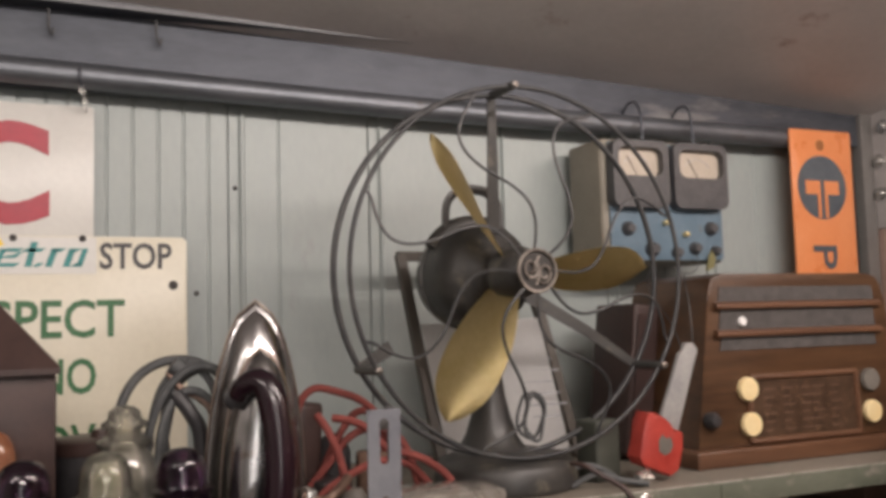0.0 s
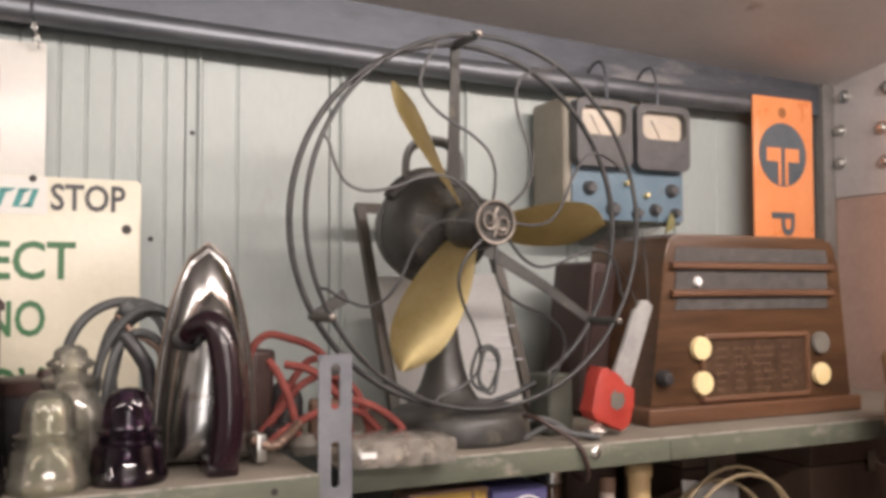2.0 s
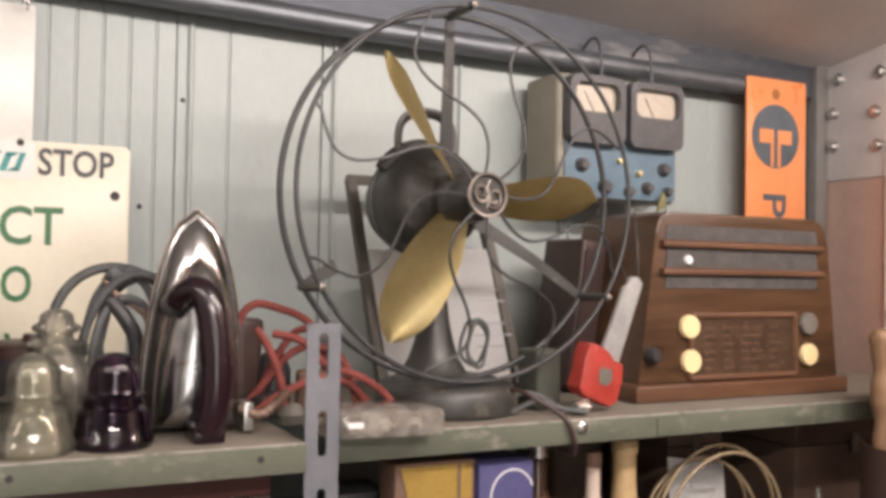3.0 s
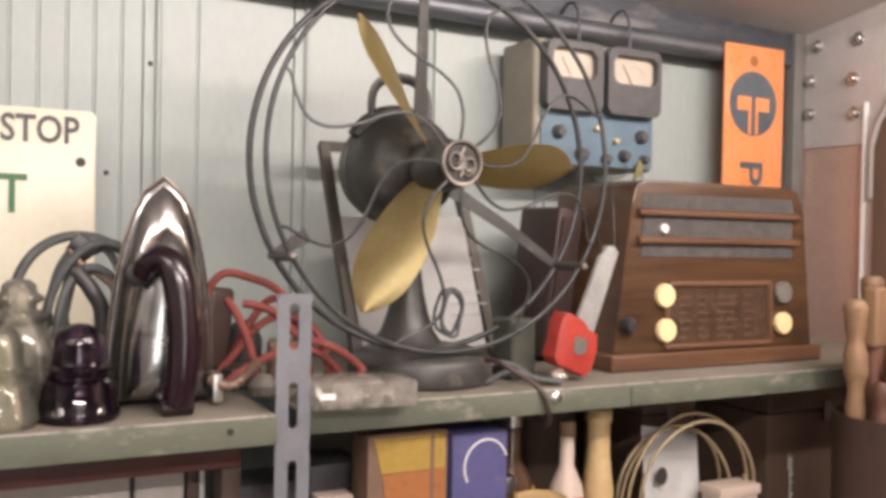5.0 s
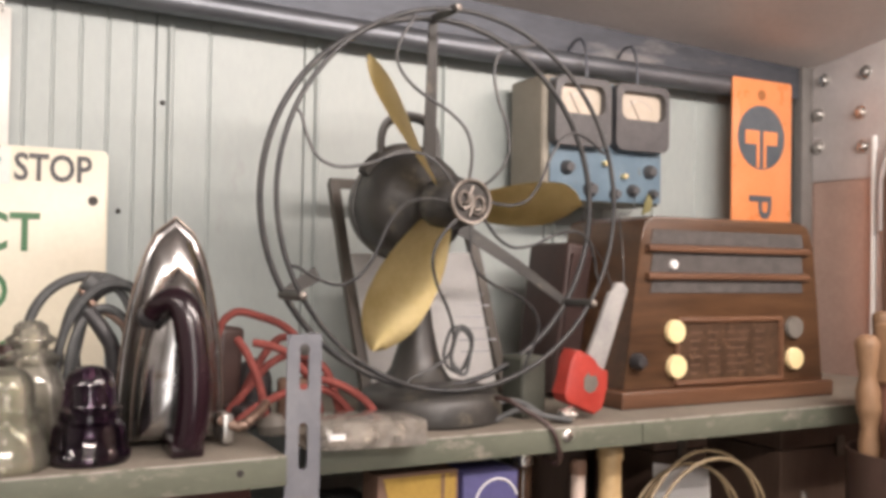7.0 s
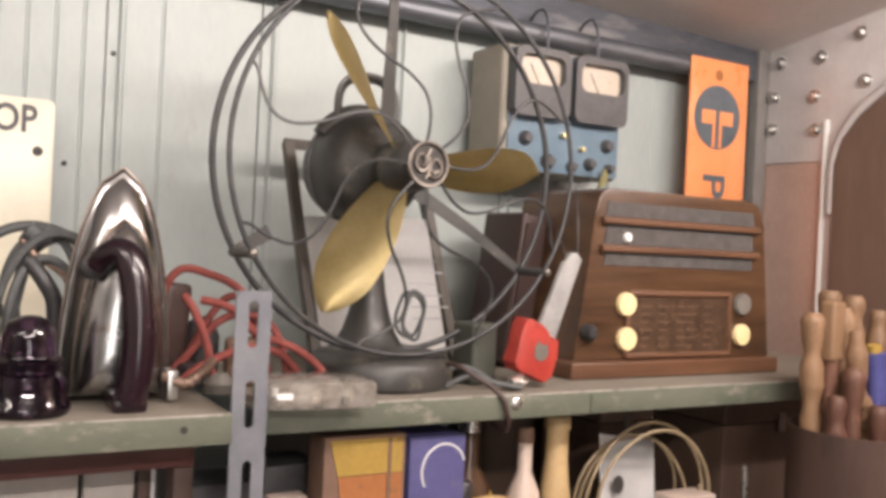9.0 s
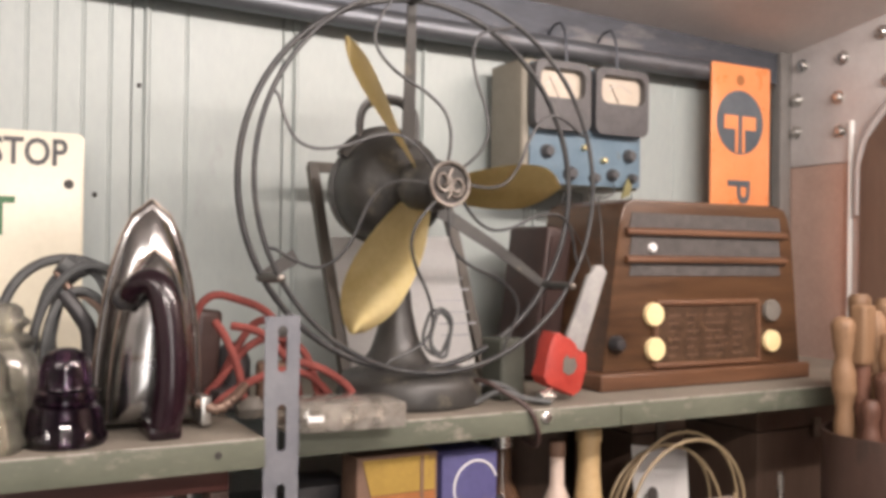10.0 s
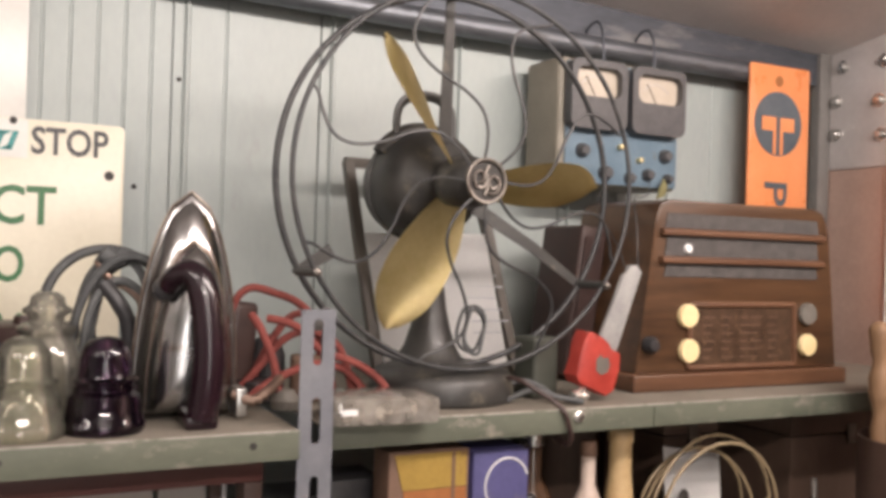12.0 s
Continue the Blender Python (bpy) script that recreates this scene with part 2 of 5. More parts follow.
TOOLRED = surf("red_plastic", (0.31, 0.030, 0.022), (0.42, 0.050, 0.035), 0.45, 0, 30, 160, 0.1, (0.22, 0.13, 0.11), 0.60, 38)
COPPER = surf("copper_brown_panel", (0.40, 0.275, 0.225), (0.50, 0.36, 0.305), 0.34, 0.25, 7, 110, 0.1, (0.20, 0.12, 0.09), 0.66, 12)
GREYP = surf("grey_steel_plate", (0.46, 0.43, 0.42), (0.56, 0.53, 0.52), 0.36, 0.15, 12, 140, 0.12, (0.26, 0.19, 0.16), 0.64, 18)
CORNER = surf("grey_corner_paint", (0.13, 0.122, 0.115), (0.18, 0.17, 0.16), 0.5, 0.1, 18, 150, 0.12, (0.10, 0.08, 0.07), 0.62, 20)
# paler than GALV: the highlight line along the flange lip is put into the colour
LIPM = surf("lit_flange_edge", (0.10, 0.102, 0.108), (0.15, 0.152, 0.16), 0.45, 0.4, 40, 200, 0.12, (0.07, 0.07, 0.075), 0.55, 14, (0.3, 1, 1))
OLIVE = surf("yellow_green_tag", (0.17, 0.155, 0.07), (0.22, 0.20, 0.09), 0.5, 0, 40)
BIN = surf("dark_red_brown_bin", (0.052, 0.028, 0.021), (0.078, 0.044, 0.033), 0.6, 0, 14, 120, 0.2, (0.04, 0.026, 0.02), 0.6, 16, stretch=(1, 1, 0.3))
DARKW = surf("dark_brown_board", (0.095, 0.060, 0.044), (0.15, 0.095, 0.070), 0.6, 0, 12, 110, 0.2, stretch=(1, 1, 0.2))
MAROON = surf("maroon_timber", (0.075, 0.026, 0.022), (0.115, 0.042, 0.034), 0.5, 0, 18, 130, 0.2, stretch=(0.2, 1, 1))
STICK = surf("ash_handle", (0.155, 0.090, 0.048), (0.235, 0.138, 0.076), 0.6, 0, 20, 150, 0.2, (0.12, 0.062, 0.032), 0.58, 30, (1, 1, 0.15), spread=0.2)
STICK_R = surf("red_brown_handle", (0.085, 0.036, 0.023), (0.13, 0.058, 0.036), 0.6, 0, 20, 150, 0.3, (0.16, 0.08, 0.045), 0.6, 34, stretch=(1, 1, 0.15), spread=0.2)
BLUE_P = surf("blue_plastic", (0.055, 0.060, 0.20), (0.075, 0.082, 0.25), 0.45, 0, 30)
BOX_Y = surf("yellow_carton", (0.29, 0.185, 0.038), (0.37, 0.24, 0.05), 0.6, 0, 20, 160, 0.1, (0.18, 0.10, 0.045), 0.58, 30)
BOX_O = surf("orange_carton", (0.27, 0.10, 0.032), (0.35, 0.135, 0.042), 0.6, 0, 20, 160, 0.1, (0.16, 0.08, 0.045), 0.58, 30)
BOX_D = surf("brown_carton", (0.13, 0.075, 0.05), (0.18, 0.105, 0.07), 0.7, 0, 20)
BOX_B = surf("blue_carton", (0.060, 0.058, 0.155), (0.082, 0.078, 0.20), 0.55, 0, 20, 160, 0.1, (0.11, 0.10, 0.16), 0.58, 30)
BOTTLE = surf("brown_bottle", (0.05, 0.026, 0.014), (0.085, 0.045, 0.025), 0.15, 0, 30, coat=0.4)
CREAM = surf("cream_plastic", (0.42, 0.29, 0.14), (0.50, 0.36, 0.19), 0.45, 0, 20)
WHITE_B = surf("white_bottle", (0.46, 0.37, 0.31), (0.54, 0.44, 0.38), 0.4, 0, 20)
WIREY = surf("tan_flex", (0.22, 0.165, 0.095), (0.30, 0.23, 0.14), 0.5, 0, 60, 300, 0.2)
FOIL = surf("crumpled_foil", (0.55, 0.53, 0.50), (0.70, 0.68, 0.65), 0.25, 0.9, 60, 200, 0.3)
LAMPW = surf("white_batten", (0.75, 0.75, 0.73), (0.8, 0.8, 0.78), 0.5, 0, 10)
TUBE = bpy.data.materials.new("lit_tube")
TUBE.use_nodes = True
TUBE.node_tree.nodes["Principled BSDF"].inputs["Emission Color"].default_value = (1.0, 0.97, 0.9, 1)
TUBE.node_tree.nodes["Principled BSDF"].inputs["Emission Strength"].default_value = 6.0


# ---- builders ----
def put(bm, name, material, parent=None, label="", smooth=40):
    """Link a bmesh in world metres as one object; under a parent its mesh is shifted to that thing's base."""
    base = Vector(parent["base"]) if parent is not None else Vector((0, 0, 0))
    bmesh.ops.translate(bm, verts=bm.verts, vec=-base)
    bmesh.ops.recalc_face_normals(bm, faces=bm.faces)
    me = bpy.data.meshes.new(name)
    bm.to_mesh(me)
    bm.free()
    for mt in (material if isinstance(material, (list, tuple)) else [material]):
        me.materials.append(mt)
    if smooth:
        me.shade_smooth()
        me.set_sharp_from_angle(angle=radians(smooth))
    ob = new(name, me)
    ob["base"] = tuple(base)
    if parent is not None:
        ob.parent = parent
        if label:
            ob["label"] = label
    return ob


def part(name, bm, material, parent, label="", smooth=40):
    return put(bm, name, material, parent, label, smooth)


def thing(name, base, label, category, group="", kind=""):
    ob = new(name)
    ob.location = base
    ob.empty_display_size = 0.02
    ob["base"] = tuple(base)
    return tagged(ob, label, category, group, kind)


def solid(bm, name, material, label, category="", group="", kind="", smooth=40):
    return tagged(put(bm, name, material, None, "", smooth), label, category, group, kind)


def b_box(x0, x1, y0, y1, z0, z1, bevel=0.0, segs=2, turn=0.0, tilt=0.0):
    bm = bmesh.new()
    bmesh.ops.create_cube(bm, size=1)
    bmesh.ops.scale(bm, verts=bm.verts, vec=(x1 - x0, y1 - y0, z1 - z0))
    if bevel:
        bmesh.ops.bevel(bm, geom=bm.edges[:], offset=bevel, segments=segs, profile=0.6, affect="EDGES")
    m = pose((x0 + x1) / 2, (y0 + y1) / 2, (z0 + z1) / 2, 0, tilt, turn)
    bmesh.ops.transform(bm, matrix=m, verts=bm.verts)
    return bm


def b_join(*many):
    out = bmesh.new()
    for b in many:
        me = bpy.data.meshes.new("joined")
        b.to_mesh(me)
        b.free()
        out.from_mesh(me)
        bpy.data.meshes.remove(me)
    return out


def b_lathe(profile, place, seg=40, m=None):
    """Rings (radius, height) about the z axis, moved by m and then to place."""
    bm = bmesh.new()
    rings = []
    for r, z in profile:
        if r < 1e-5:
            rings.append([bm.verts.new((0, 0, z))])
        else:
            rings.append([bm.verts.new((r * math.cos(a), r * math.sin(a), z)) for a in [2 * math.pi * i / seg for i in range(seg)]])
    for lo, hi in zip(rings, rings[1:]):
        for i in range(seg):
            j = (i + 1) % seg
            if len(lo) == 1 and len(hi) > 1:
                bm.faces.new((lo[0], hi[j], hi[i]))
            elif len(hi) == 1 and len(lo) > 1:
                bm.faces.new((lo[i], lo[j], hi[0]))
            elif len(lo) > 1:
                bm.faces.new((lo[i], lo[j], hi[j], hi[i]))
    for ring, flip in ((rings[0], True), (rings[-1], False)):
        if len(ring) > 1:
            bm.faces.new(ring[::-1] if flip else ring)
    if m is not None:
        bmesh.ops.transform(bm, matrix=m, verts=bm.verts)
    bmesh.ops.translate(bm, verts=bm.verts, vec=place)
    return bm


FACING = Matrix.Rotation(radians(90), 4, "X")  # turns the z axis towards -y


def spline(pts, per=8, closed=False):
    pts = [Vector(p) for p in pts]
    out, n = [], len(pts)
    for i in range(n if closed else n - 1):
        def at(k):
            return pts[k % n] if closed else pts[max(0, min(n - 1, k))]
        p0, p1, p2, p3 = at(i - 1), at(i), at(i + 1), at(i + 2)
        for s in range(per):
            t = s / per
            out.append(0.5 * (2 * p1 + (p2 - p0) * t + (2 * p0 - 5 * p1 + 4 * p2 - p3) * t * t + (3 * p1 - p0 - 3 * p2 + p3) * t ** 3))
    if not closed:
        out.append(pts[-1])
    return out


def b_tube(pts, radius, seg=10, closed=False, flat=1.0):
    """A tube along points; radius may be a function of 0..1; flat squeezes it across."""
    bm = bmesh.new()
    pts = [Vector(p) for p in pts]
    n = len(pts)
    rings, side = [], None
    for i, p in enumerate(pts):
        a = pts[(i - 1) % n] if closed or i else pts[0]
        b = pts[(i + 1) % n] if closed or i < n - 1 else pts[-1]
        d = (b - a).normalized()
        if side is None:
            side = d.orthogonal().normalized()
        side = (side - d * side.dot(d)).normalized()
        up = d.cross(side)
        r = radius(i / max(1, n - 1)) if callable(radius) else radius
        rings.append([bm.verts.new(p + side * (r * math.cos(w)) + up * (r * flat * math.sin(w))) for w in [2 * math.pi * k / seg for k in range(seg)]])
    for i in range(n if closed else n - 1):
        lo, hi = rings[i], rings[(i + 1) % n]
        for k in range(seg):
            bm.faces.new((lo[k], lo[(k + 1) % seg], hi[(k + 1) % seg], hi[k]))
    if not closed:
        bm.faces.new(rings[0][::-1])
        bm.faces.new(rings[-1])
    return bm


def b_plate(outline, depth, m, bevel=0.0):
    """A flat outline (x, z) with its front at y 0, as thick as depth behind it, moved by m."""
    bm = bmesh.new()
    front = [bm.verts.new((x, 0, z)) for x, z in outline]
    back = [bm.verts.new((x, depth, z)) for x, z in outline]
    n = len(outline)
    bm.faces.new(front)
    bm.faces.new(back[::-1])
    for i in range(n):
        j = (i + 1) % n
        bm.faces.new((front[j], front[i], back[i], back[j]))
    if bevel:
        edges = [e for e in bm.edges if abs(e.verts[0].co.y) < 1e-6 and abs(e.verts[1].co.y) < 1e-6]
        bmesh.ops.bevel(bm, geom=edges, offset=bevel, segments=2, profile=0.6, affect="EDGES")
    bmesh.ops.transform(bm, matrix=m, verts=bm.verts)
    return bm


def rounded(x0, x1, z0, z1, r, seg=5):
    out = []
    for cx, cz, a0 in ((x1 - r, z1 - r, 0), (x0 + r, z1 - r, 90), (x0 + r, z0 + r, 180), (x1 - r, z0 + r, 270)):
        for i in range(seg + 1):
            a = radians(a0 + 90 * i / seg)
            out.append((cx + r * math.cos(a), cz + r * math.sin(a)))
    return out


def disc(cx, cz, rx, rz=None, seg=28):
    rz = rz or rx
    return [(cx + rx * math.cos(2 * math.pi * i / seg), cz + rz * math.sin(2 * math.pi * i / seg)) for i in range(seg)]


def at_y(y):
    return Matrix.Translation((0, y, 0))


def b_text(words, x0, x1, z0, z1, y, depth=0.0008, bold=0.02, turn=0.0):
    """Flat lettering that fills the box x0..x1, z0..z1 with its face at y; turn in degrees within the sign's plane."""
    cu = bpy.data.curves.new("lettering", "FONT")
    cu.body, cu.extrude, cu.offset, cu.resolution_u = words, 0.05, bold, 3
    ob = new("lettering", cu)
    me = bpy.data.meshes.new_from_object(ob.evaluated_get(bpy.context.evaluated_depsgraph_get()))
    bpy.data.objects.remove(ob)
    bm = bmesh.new()
    bm.from_mesh(me)
    bpy.data.meshes.remove(me)
    bmesh.ops.rotate(bm, verts=bm.verts, cent=(0, 0, 0), matrix=Matrix.Rotation(radians(turn), 3, "Z"))
    xs, ys = [v.co.x for v in bm.verts], [v.co.y for v in bm.verts]
    for v in bm.verts:
        u, w, k = (v.co.x - min(xs)) / (max(xs) - min(xs)), (v.co.y - min(ys)) / (max(ys) - min(ys)), v.co.z
        v.co = (x0 + u * (x1 - x0), y - (depth if k > 0 else 0), z0 + w * (z1 - z0))
    return bm


# ---- setting ----
WALL_Y = 0.45
CORNER_X = 1.18


def cladding_panel(x0, x1, ribs, z0=0.0, z1=2.05):
    """One steel cladding sheet: folded lap at its left edge, a raised bead beside it, then shallow ribs."""
    prof = [(x0, WALL_Y + 0.005), (x0 + 0.002, WALL_Y + 0.005), (x0 + 0.003, WALL_Y - 0.001), (x0 + 0.014, WALL_Y - 0.001), (x0 + 0.017, WALL_Y),
            (x0 + 0.0195, WALL_Y - 0.006), (x0 + 0.0230, WALL_Y - 0.006), (x0 + 0.026, WALL_Y)]
    for r in ribs:
        prof += [(r - 0.0026, WALL_Y), (r - 0.0008, WALL_Y + 0.0021), (r + 0.0008, WALL_Y + 0.0021), (r + 0.0026, WALL_Y)]
    prof.append((x1, WALL_Y))
    bm = bmesh.new()
    rows = [[bm.verts.new((x, y, z)) for x, y in prof] for z in (z0, z1)]
    back = [[bm.verts.new((x, WALL_Y + 0.03, z)) for x in (x0, x1)] for z in (z0, z1)]
    for i in range(len(prof) - 1):
        bm.faces.new((rows[0][i], rows[0][i + 1], rows[1][i + 1], rows[1][i]))
    bm.faces.new((back[0][1], back[0][0], back[1][0], back[1][1]))
    bm.faces.new((rows[0][0], rows[1][0], back[1][0], back[0][0]))
    bm.faces.new((rows[0][-1], back[0][1], back[1][1], rows[1][-1]))
    return bm


wall_back = solid(b_box(-2.2, 1.3, WALL_Y + 0.031, WALL_Y + 0.10, 0, 2.1), "wall_back", CLAD, "pale painted steel clad wall behind the shelf", "wall", kind="structure")
wall_back["base"] = (0, 0, 0)
edges = [-0.065 + 0.2115 * k for k in range(-10, 6)]
for x in edges:
    fine = [x + 0.05 + 0.034 * i for i in range(5)] if x < -0.2 else [x + 0.075] if x < 0.1 else [x + 0.12] if x > 0.5 else []
    part("panel", cladding_panel(x, min(x + 0.2115, 1.175), fine), CLAD, wall_back)

for sx, sz in ((-0.0535, 1.742), (-0.108, 1.592)):
    part("screw", b_lathe([(0.0034, 0), (0.0034, 0.0015), (0.002, 0.003), (0, 0.003)], (sx, WALL_Y - 0.001, sz), 10, FACING), BADGE_D, wall_back, "rusty wall screw")

# wall girt with its round lower edge and top flange
girt = thing("trim", (0, 0.43, 1.86), "galvanised steel girt along the wall top", "trim", kind="structure")
part("web", b_box(-2.1, 1.17, 0.428, 0.442, 1.862, 2.040), GALV, girt)
part("flange", b_box(-2.1, 1.17, 0.3925, 0.4275, 1.972, 1.976, 0.001, tilt=0.75), GALV, girt)
part("lip", b_box(-2.1, 1.17, 0.389, 0.3922, 1.970, 1.981, 0.0012, tilt=0.75), LIPM, girt)
pipe = solid(b_tube([(x, 0.408, z) for x, z in ((-2.1, 1.912), (-1.0, 1.890), (-0.36, 1.879), (0.0, 1.871), (0.25, 1.866), (0.6, 1.864), (1.06, 1.862))], 0.0175, 20), "rail_pipe", PIPE, "shiny zinc pipe rail along the wall under the girt", "pipe", kind="structure")

roof_bm = bmesh.new()
bmesh.ops.create_grid(roof_bm, x_segments=1, y_segments=1, size=0.5)
bmesh.ops.scale(roof_bm, verts=roof_bm.verts, vec=(3.6, 3.8, 1))
bmesh.ops.solidify(roof_bm, geom=roof_bm.faces[:], thickness=0.03)
bmesh.ops.transform(roof_bm, matrix=pose(-0.45, -1.38, 2.295, -9.0, 2.0, 0), verts=roof_bm.verts)
solid(roof_bm, "ceiling", ROOF, "stained beige sloping roof lining", "ceiling", kind="structure")
solid(b_box(-2.3, 1.4, -3.4, 0.55, -0.05, 0), "floor", FLOOR, "worn grey concrete floor", "floor", kind="structure")
# unseen side wall, added to close the room and bounce light
solid(b_box(-2.3, -2.2, -3.3, 0.55, 0, 2.9), "wall_left", ROOMW, "plain unseen side wall, added and kept pale to bounce light", "wall", kind="structure")

# unseen back wall, added to close the room, with two tall window openings
pieces, x_from = [], -2.2
for wx, ww in WINDOWS:
    pieces.append(b_box(x_from, wx - ww / 2, -3.3, -3.2, 0, 2.9))
    pieces.append(b_box(wx - ww / 2, wx + ww / 2, -3.3, -3.2, 0, 0.85))
    pieces.append(b_box(wx - ww / 2, wx + ww / 2, -3.3, -3.2, 2.25, 2.9))
    x_from = wx + ww / 2
pieces.append(b_box(x_from, 1.3, -3.3, -3.2, 0, 2.9))
solid(b_join(*pieces), "wall_front", ROOMW, "plain unseen wall with two tall windows, kept pale to bounce light", "wall", kind="structure")

# side wall at the far end: copper-brown panel, bolted plate, steel edge and dark board
wall_right = solid(b_box(CORNER_X, CORNER_X + 0.1, -3.3, 0.55, 0, 2.9), "wall_right", COPPER, "copper-brown painted end wall", "wall", kind="structure")
wall_right["base"] = (0, 0, 0)
plate = thing("bolted_plate", (CORNER_X, 0.36, 1.70), "grey-brown steel plate bolted to the end wall", "steel plate", kind="structure")
part("plate", b_box(CORNER_X - 0.004, CORNER_X, 0.16, 0.445, 1.70, 2.0, 0.001), GREYP, plate)
hexhead = [(0.0, 0.010), (0.006, 0.010), (0.009, 0.0075), (0.009, 0.003), (0.013, 0.003), (0.013, 0.0)]
for by, bz in ((0.392, 1.895), (0.300, 1.894), (0.219, 1.925), (0.405, 1.830), (0.310, 1.822), (0.206, 1.838), (0.405, 1.767), (0.305, 1.758)):
    part("bolt", b_lathe(hexhead[::-1], (CORNER_X - 0.004, by, bz), 12, Matrix.Rotation(radians(-90), 4, "Y")), STEEL, plate)
solid(b_box(1.146, 1.176, 0.418, 0.440, 0, 2.0, 0.002), "corner_post", CORNER, "dull grey steel corner post", "post", kind="structure")
solid(b_box(1.169, 1.1785, 0.276, 0.2835, 0.0, 1.775, 0.002), "trim", LAMPW, "bright white painted edge strip on the end wall", "trim", kind="structure")
solid(b_box(1.172, 1.1785, 0.246, 0.2755, 0.0, 1.75, 0.002), "trim", GREYP, "grey painted steel strip on the end wall", "trim", kind="structure")
arch = [(0.25, 0.0), (0.25, 1.69), (0.235, 1.735), (0.20, 1.775), (0.15, 1.81), (0.05, 1.84), (-0.6, 1.86), (-0.6, 0.0)]
bm = b_plate([(y, z) for y, z in arch], 0.02, Matrix.Rotation(radians(90), 4, "Z"))
bmesh.ops.translate(bm, verts=bm.verts, vec=(1.1785, 0, 0))
solid(bm, "door_1", DARKW, "dark brown board door with an arched top", "door", kind="structure")
rim = [(1.168, p.x, p.y) for p in spline([(0.258, 1.60, 0), (0.255, 1.70, 0), (0.235, 1.75, 0), (0.195, 1.795, 0), (0.14, 1.828, 0), (0.04, 1.858, 0), (-0.6, 1.88, 0)], 6)]
solid(b_tube(rim, 0.0095, 10), "trim", GREYP, "grey steel rim over the arched door", "trim", kind="structure")


# ---- lamps and windows behind the visitor ----
for wx, ww in WINDOWS:
    w = thing("window_1", (wx, -3.25, 0.85), "tall plain window with a white frame", "window", kind="structure")
    part("window_frame", b_join(b_box(wx - ww / 2, wx - ww / 2 + 0.03, -3.27, -3.21, 0.85, 2.25), b_box(wx + ww / 2 - 0.03, wx + ww / 2, -3.27, -3.21, 0.85, 2.25),
                                b_box(wx - ww / 2 + 0.03, wx + ww / 2 - 0.03, -3.27, -3.21, 0.85, 0.88), b_box(wx - ww / 2 + 0.03, wx + ww / 2 - 0.03, -3.27, -3.21, 2.22, 2.25)), LAMPW, w)
for bx, by, bz, power in BATTENS:
    f = thing("batten_light", (bx, by, bz), "white fluorescent batten under the roof", "lamp", "shed battens")
    part("housing", b_box(bx - 0.62, bx + 0.62, by - 0.03, by + 0.03, bz - 0.02, bz + 0.03 + 0.16, 0.004), LAMPW, f)
    part("tube", b_tube([(bx - 0.6, by, bz - 0.035), (bx + 0.6, by, bz - 0.035)], 0.013, 12), TUBE, f)


# ---- signs on the wall ----
c_sign = thing("hanging_sign", (-0.46, 0.432, 1.66), "cream enamel sign with a large red letter, hung by a chain", "sign")
part("board", b_plate(rounded(-0.72, -0.243, 1.655, 1.842, 0.004), 0.004, at_y(0.432), 0.0008), SIGNW, c_sign)
part("lettering", b_text("C", -0.420, -0.297, 1.682, 1.818, 0.4315, bold=0.035), RED_P, c_sign, "large red painted letter")

chain = thing("chain", (-0.255, 0.41, 1.835), "short rusty chain looped over the pipe", "chain")
part("hook", b_tube(spline([(-0.262, 0.395, 1.885), (-0.263, 0.388, 1.878), (-0.262, 0.387, 1.868), (-0.260, 0.392, 1.858)], 5), 0.0018, 8), GALV, chain)
for i in range(5):
    z = 1.862 - 0.0065 * i
    ring = [(-0.2605 + 0.0035 * i * 0.5 + (0.0026 * math.cos(a) if i % 2 else 0), 0.394 + 0.006 * i + (0 if i % 2 else 0.0026 * math.cos(a)), z + 0.0045 * math.sin(a)) for a in [2 * math.pi * k / 12 for k in range(12)]]
    part("link", b_tube(ring, 0.0011, 6, True), STEEL, chain)

stop = thing("notice_sign", (-0.34, 0.42, 1.35), "cream enamel sign with green and black painted lettering", "sign")
part("board", b_plate(rounded(-0.60, -0.125, 1.31, 1.667, 0.008), 0.004, at_y(0.420), 0.001), SIGN, stop)
part("band", b_plate([(-0.60, 1.618), (-0.240, 1.618), (-0.240, 1.6655), (-0.60, 1.6655)], 0.0006, at_y(0.4194)), SIGNW, stop, "white band behind the mark")
part("lettering", b_text("STOP", -0.236, -0.145, 1.624, 1.659, 0.4194, bold=0.018), BLACK_P, stop, "black painted word")
part("lettering", b_text("SPECT", -0.364, -0.205, 1.535, 1.5845, 0.4194, bold=0.016), GREEN_P, stop, "green painted letters")
part("lettering", b_text("NO", -0.310, -0.240, 1.463, 1.509, 0.4194, bold=0.016), GREEN_P, stop, "green painted word")
part("lettering", b_text("OV", -0.306, -0.240, 1.378, 1.425, 0.4194, bold=0.016), GREEN_P, stop, "green painted letters")
part("screw_hole", b_plate(disc(-0.143, 1.602, 0.0062, seg=16), 0.0006, at_y(0.4192)), BADGE_D, stop, "rusty bolt hole")
for sx in (-0.257, -0.339):
    part("screw", b_lathe([(0.0045, 0), (0.0045, 0.002), (0.0, 0.0035)], (sx, 0.4194, 1.664), 10, FACING), BADGE_D, stop)


def slant(x0, x1, z0, z1, lean=0.008):
    return [(x0, z0), (x1, z0), (x1 + lean, z1), (x0 + lean, z1)]


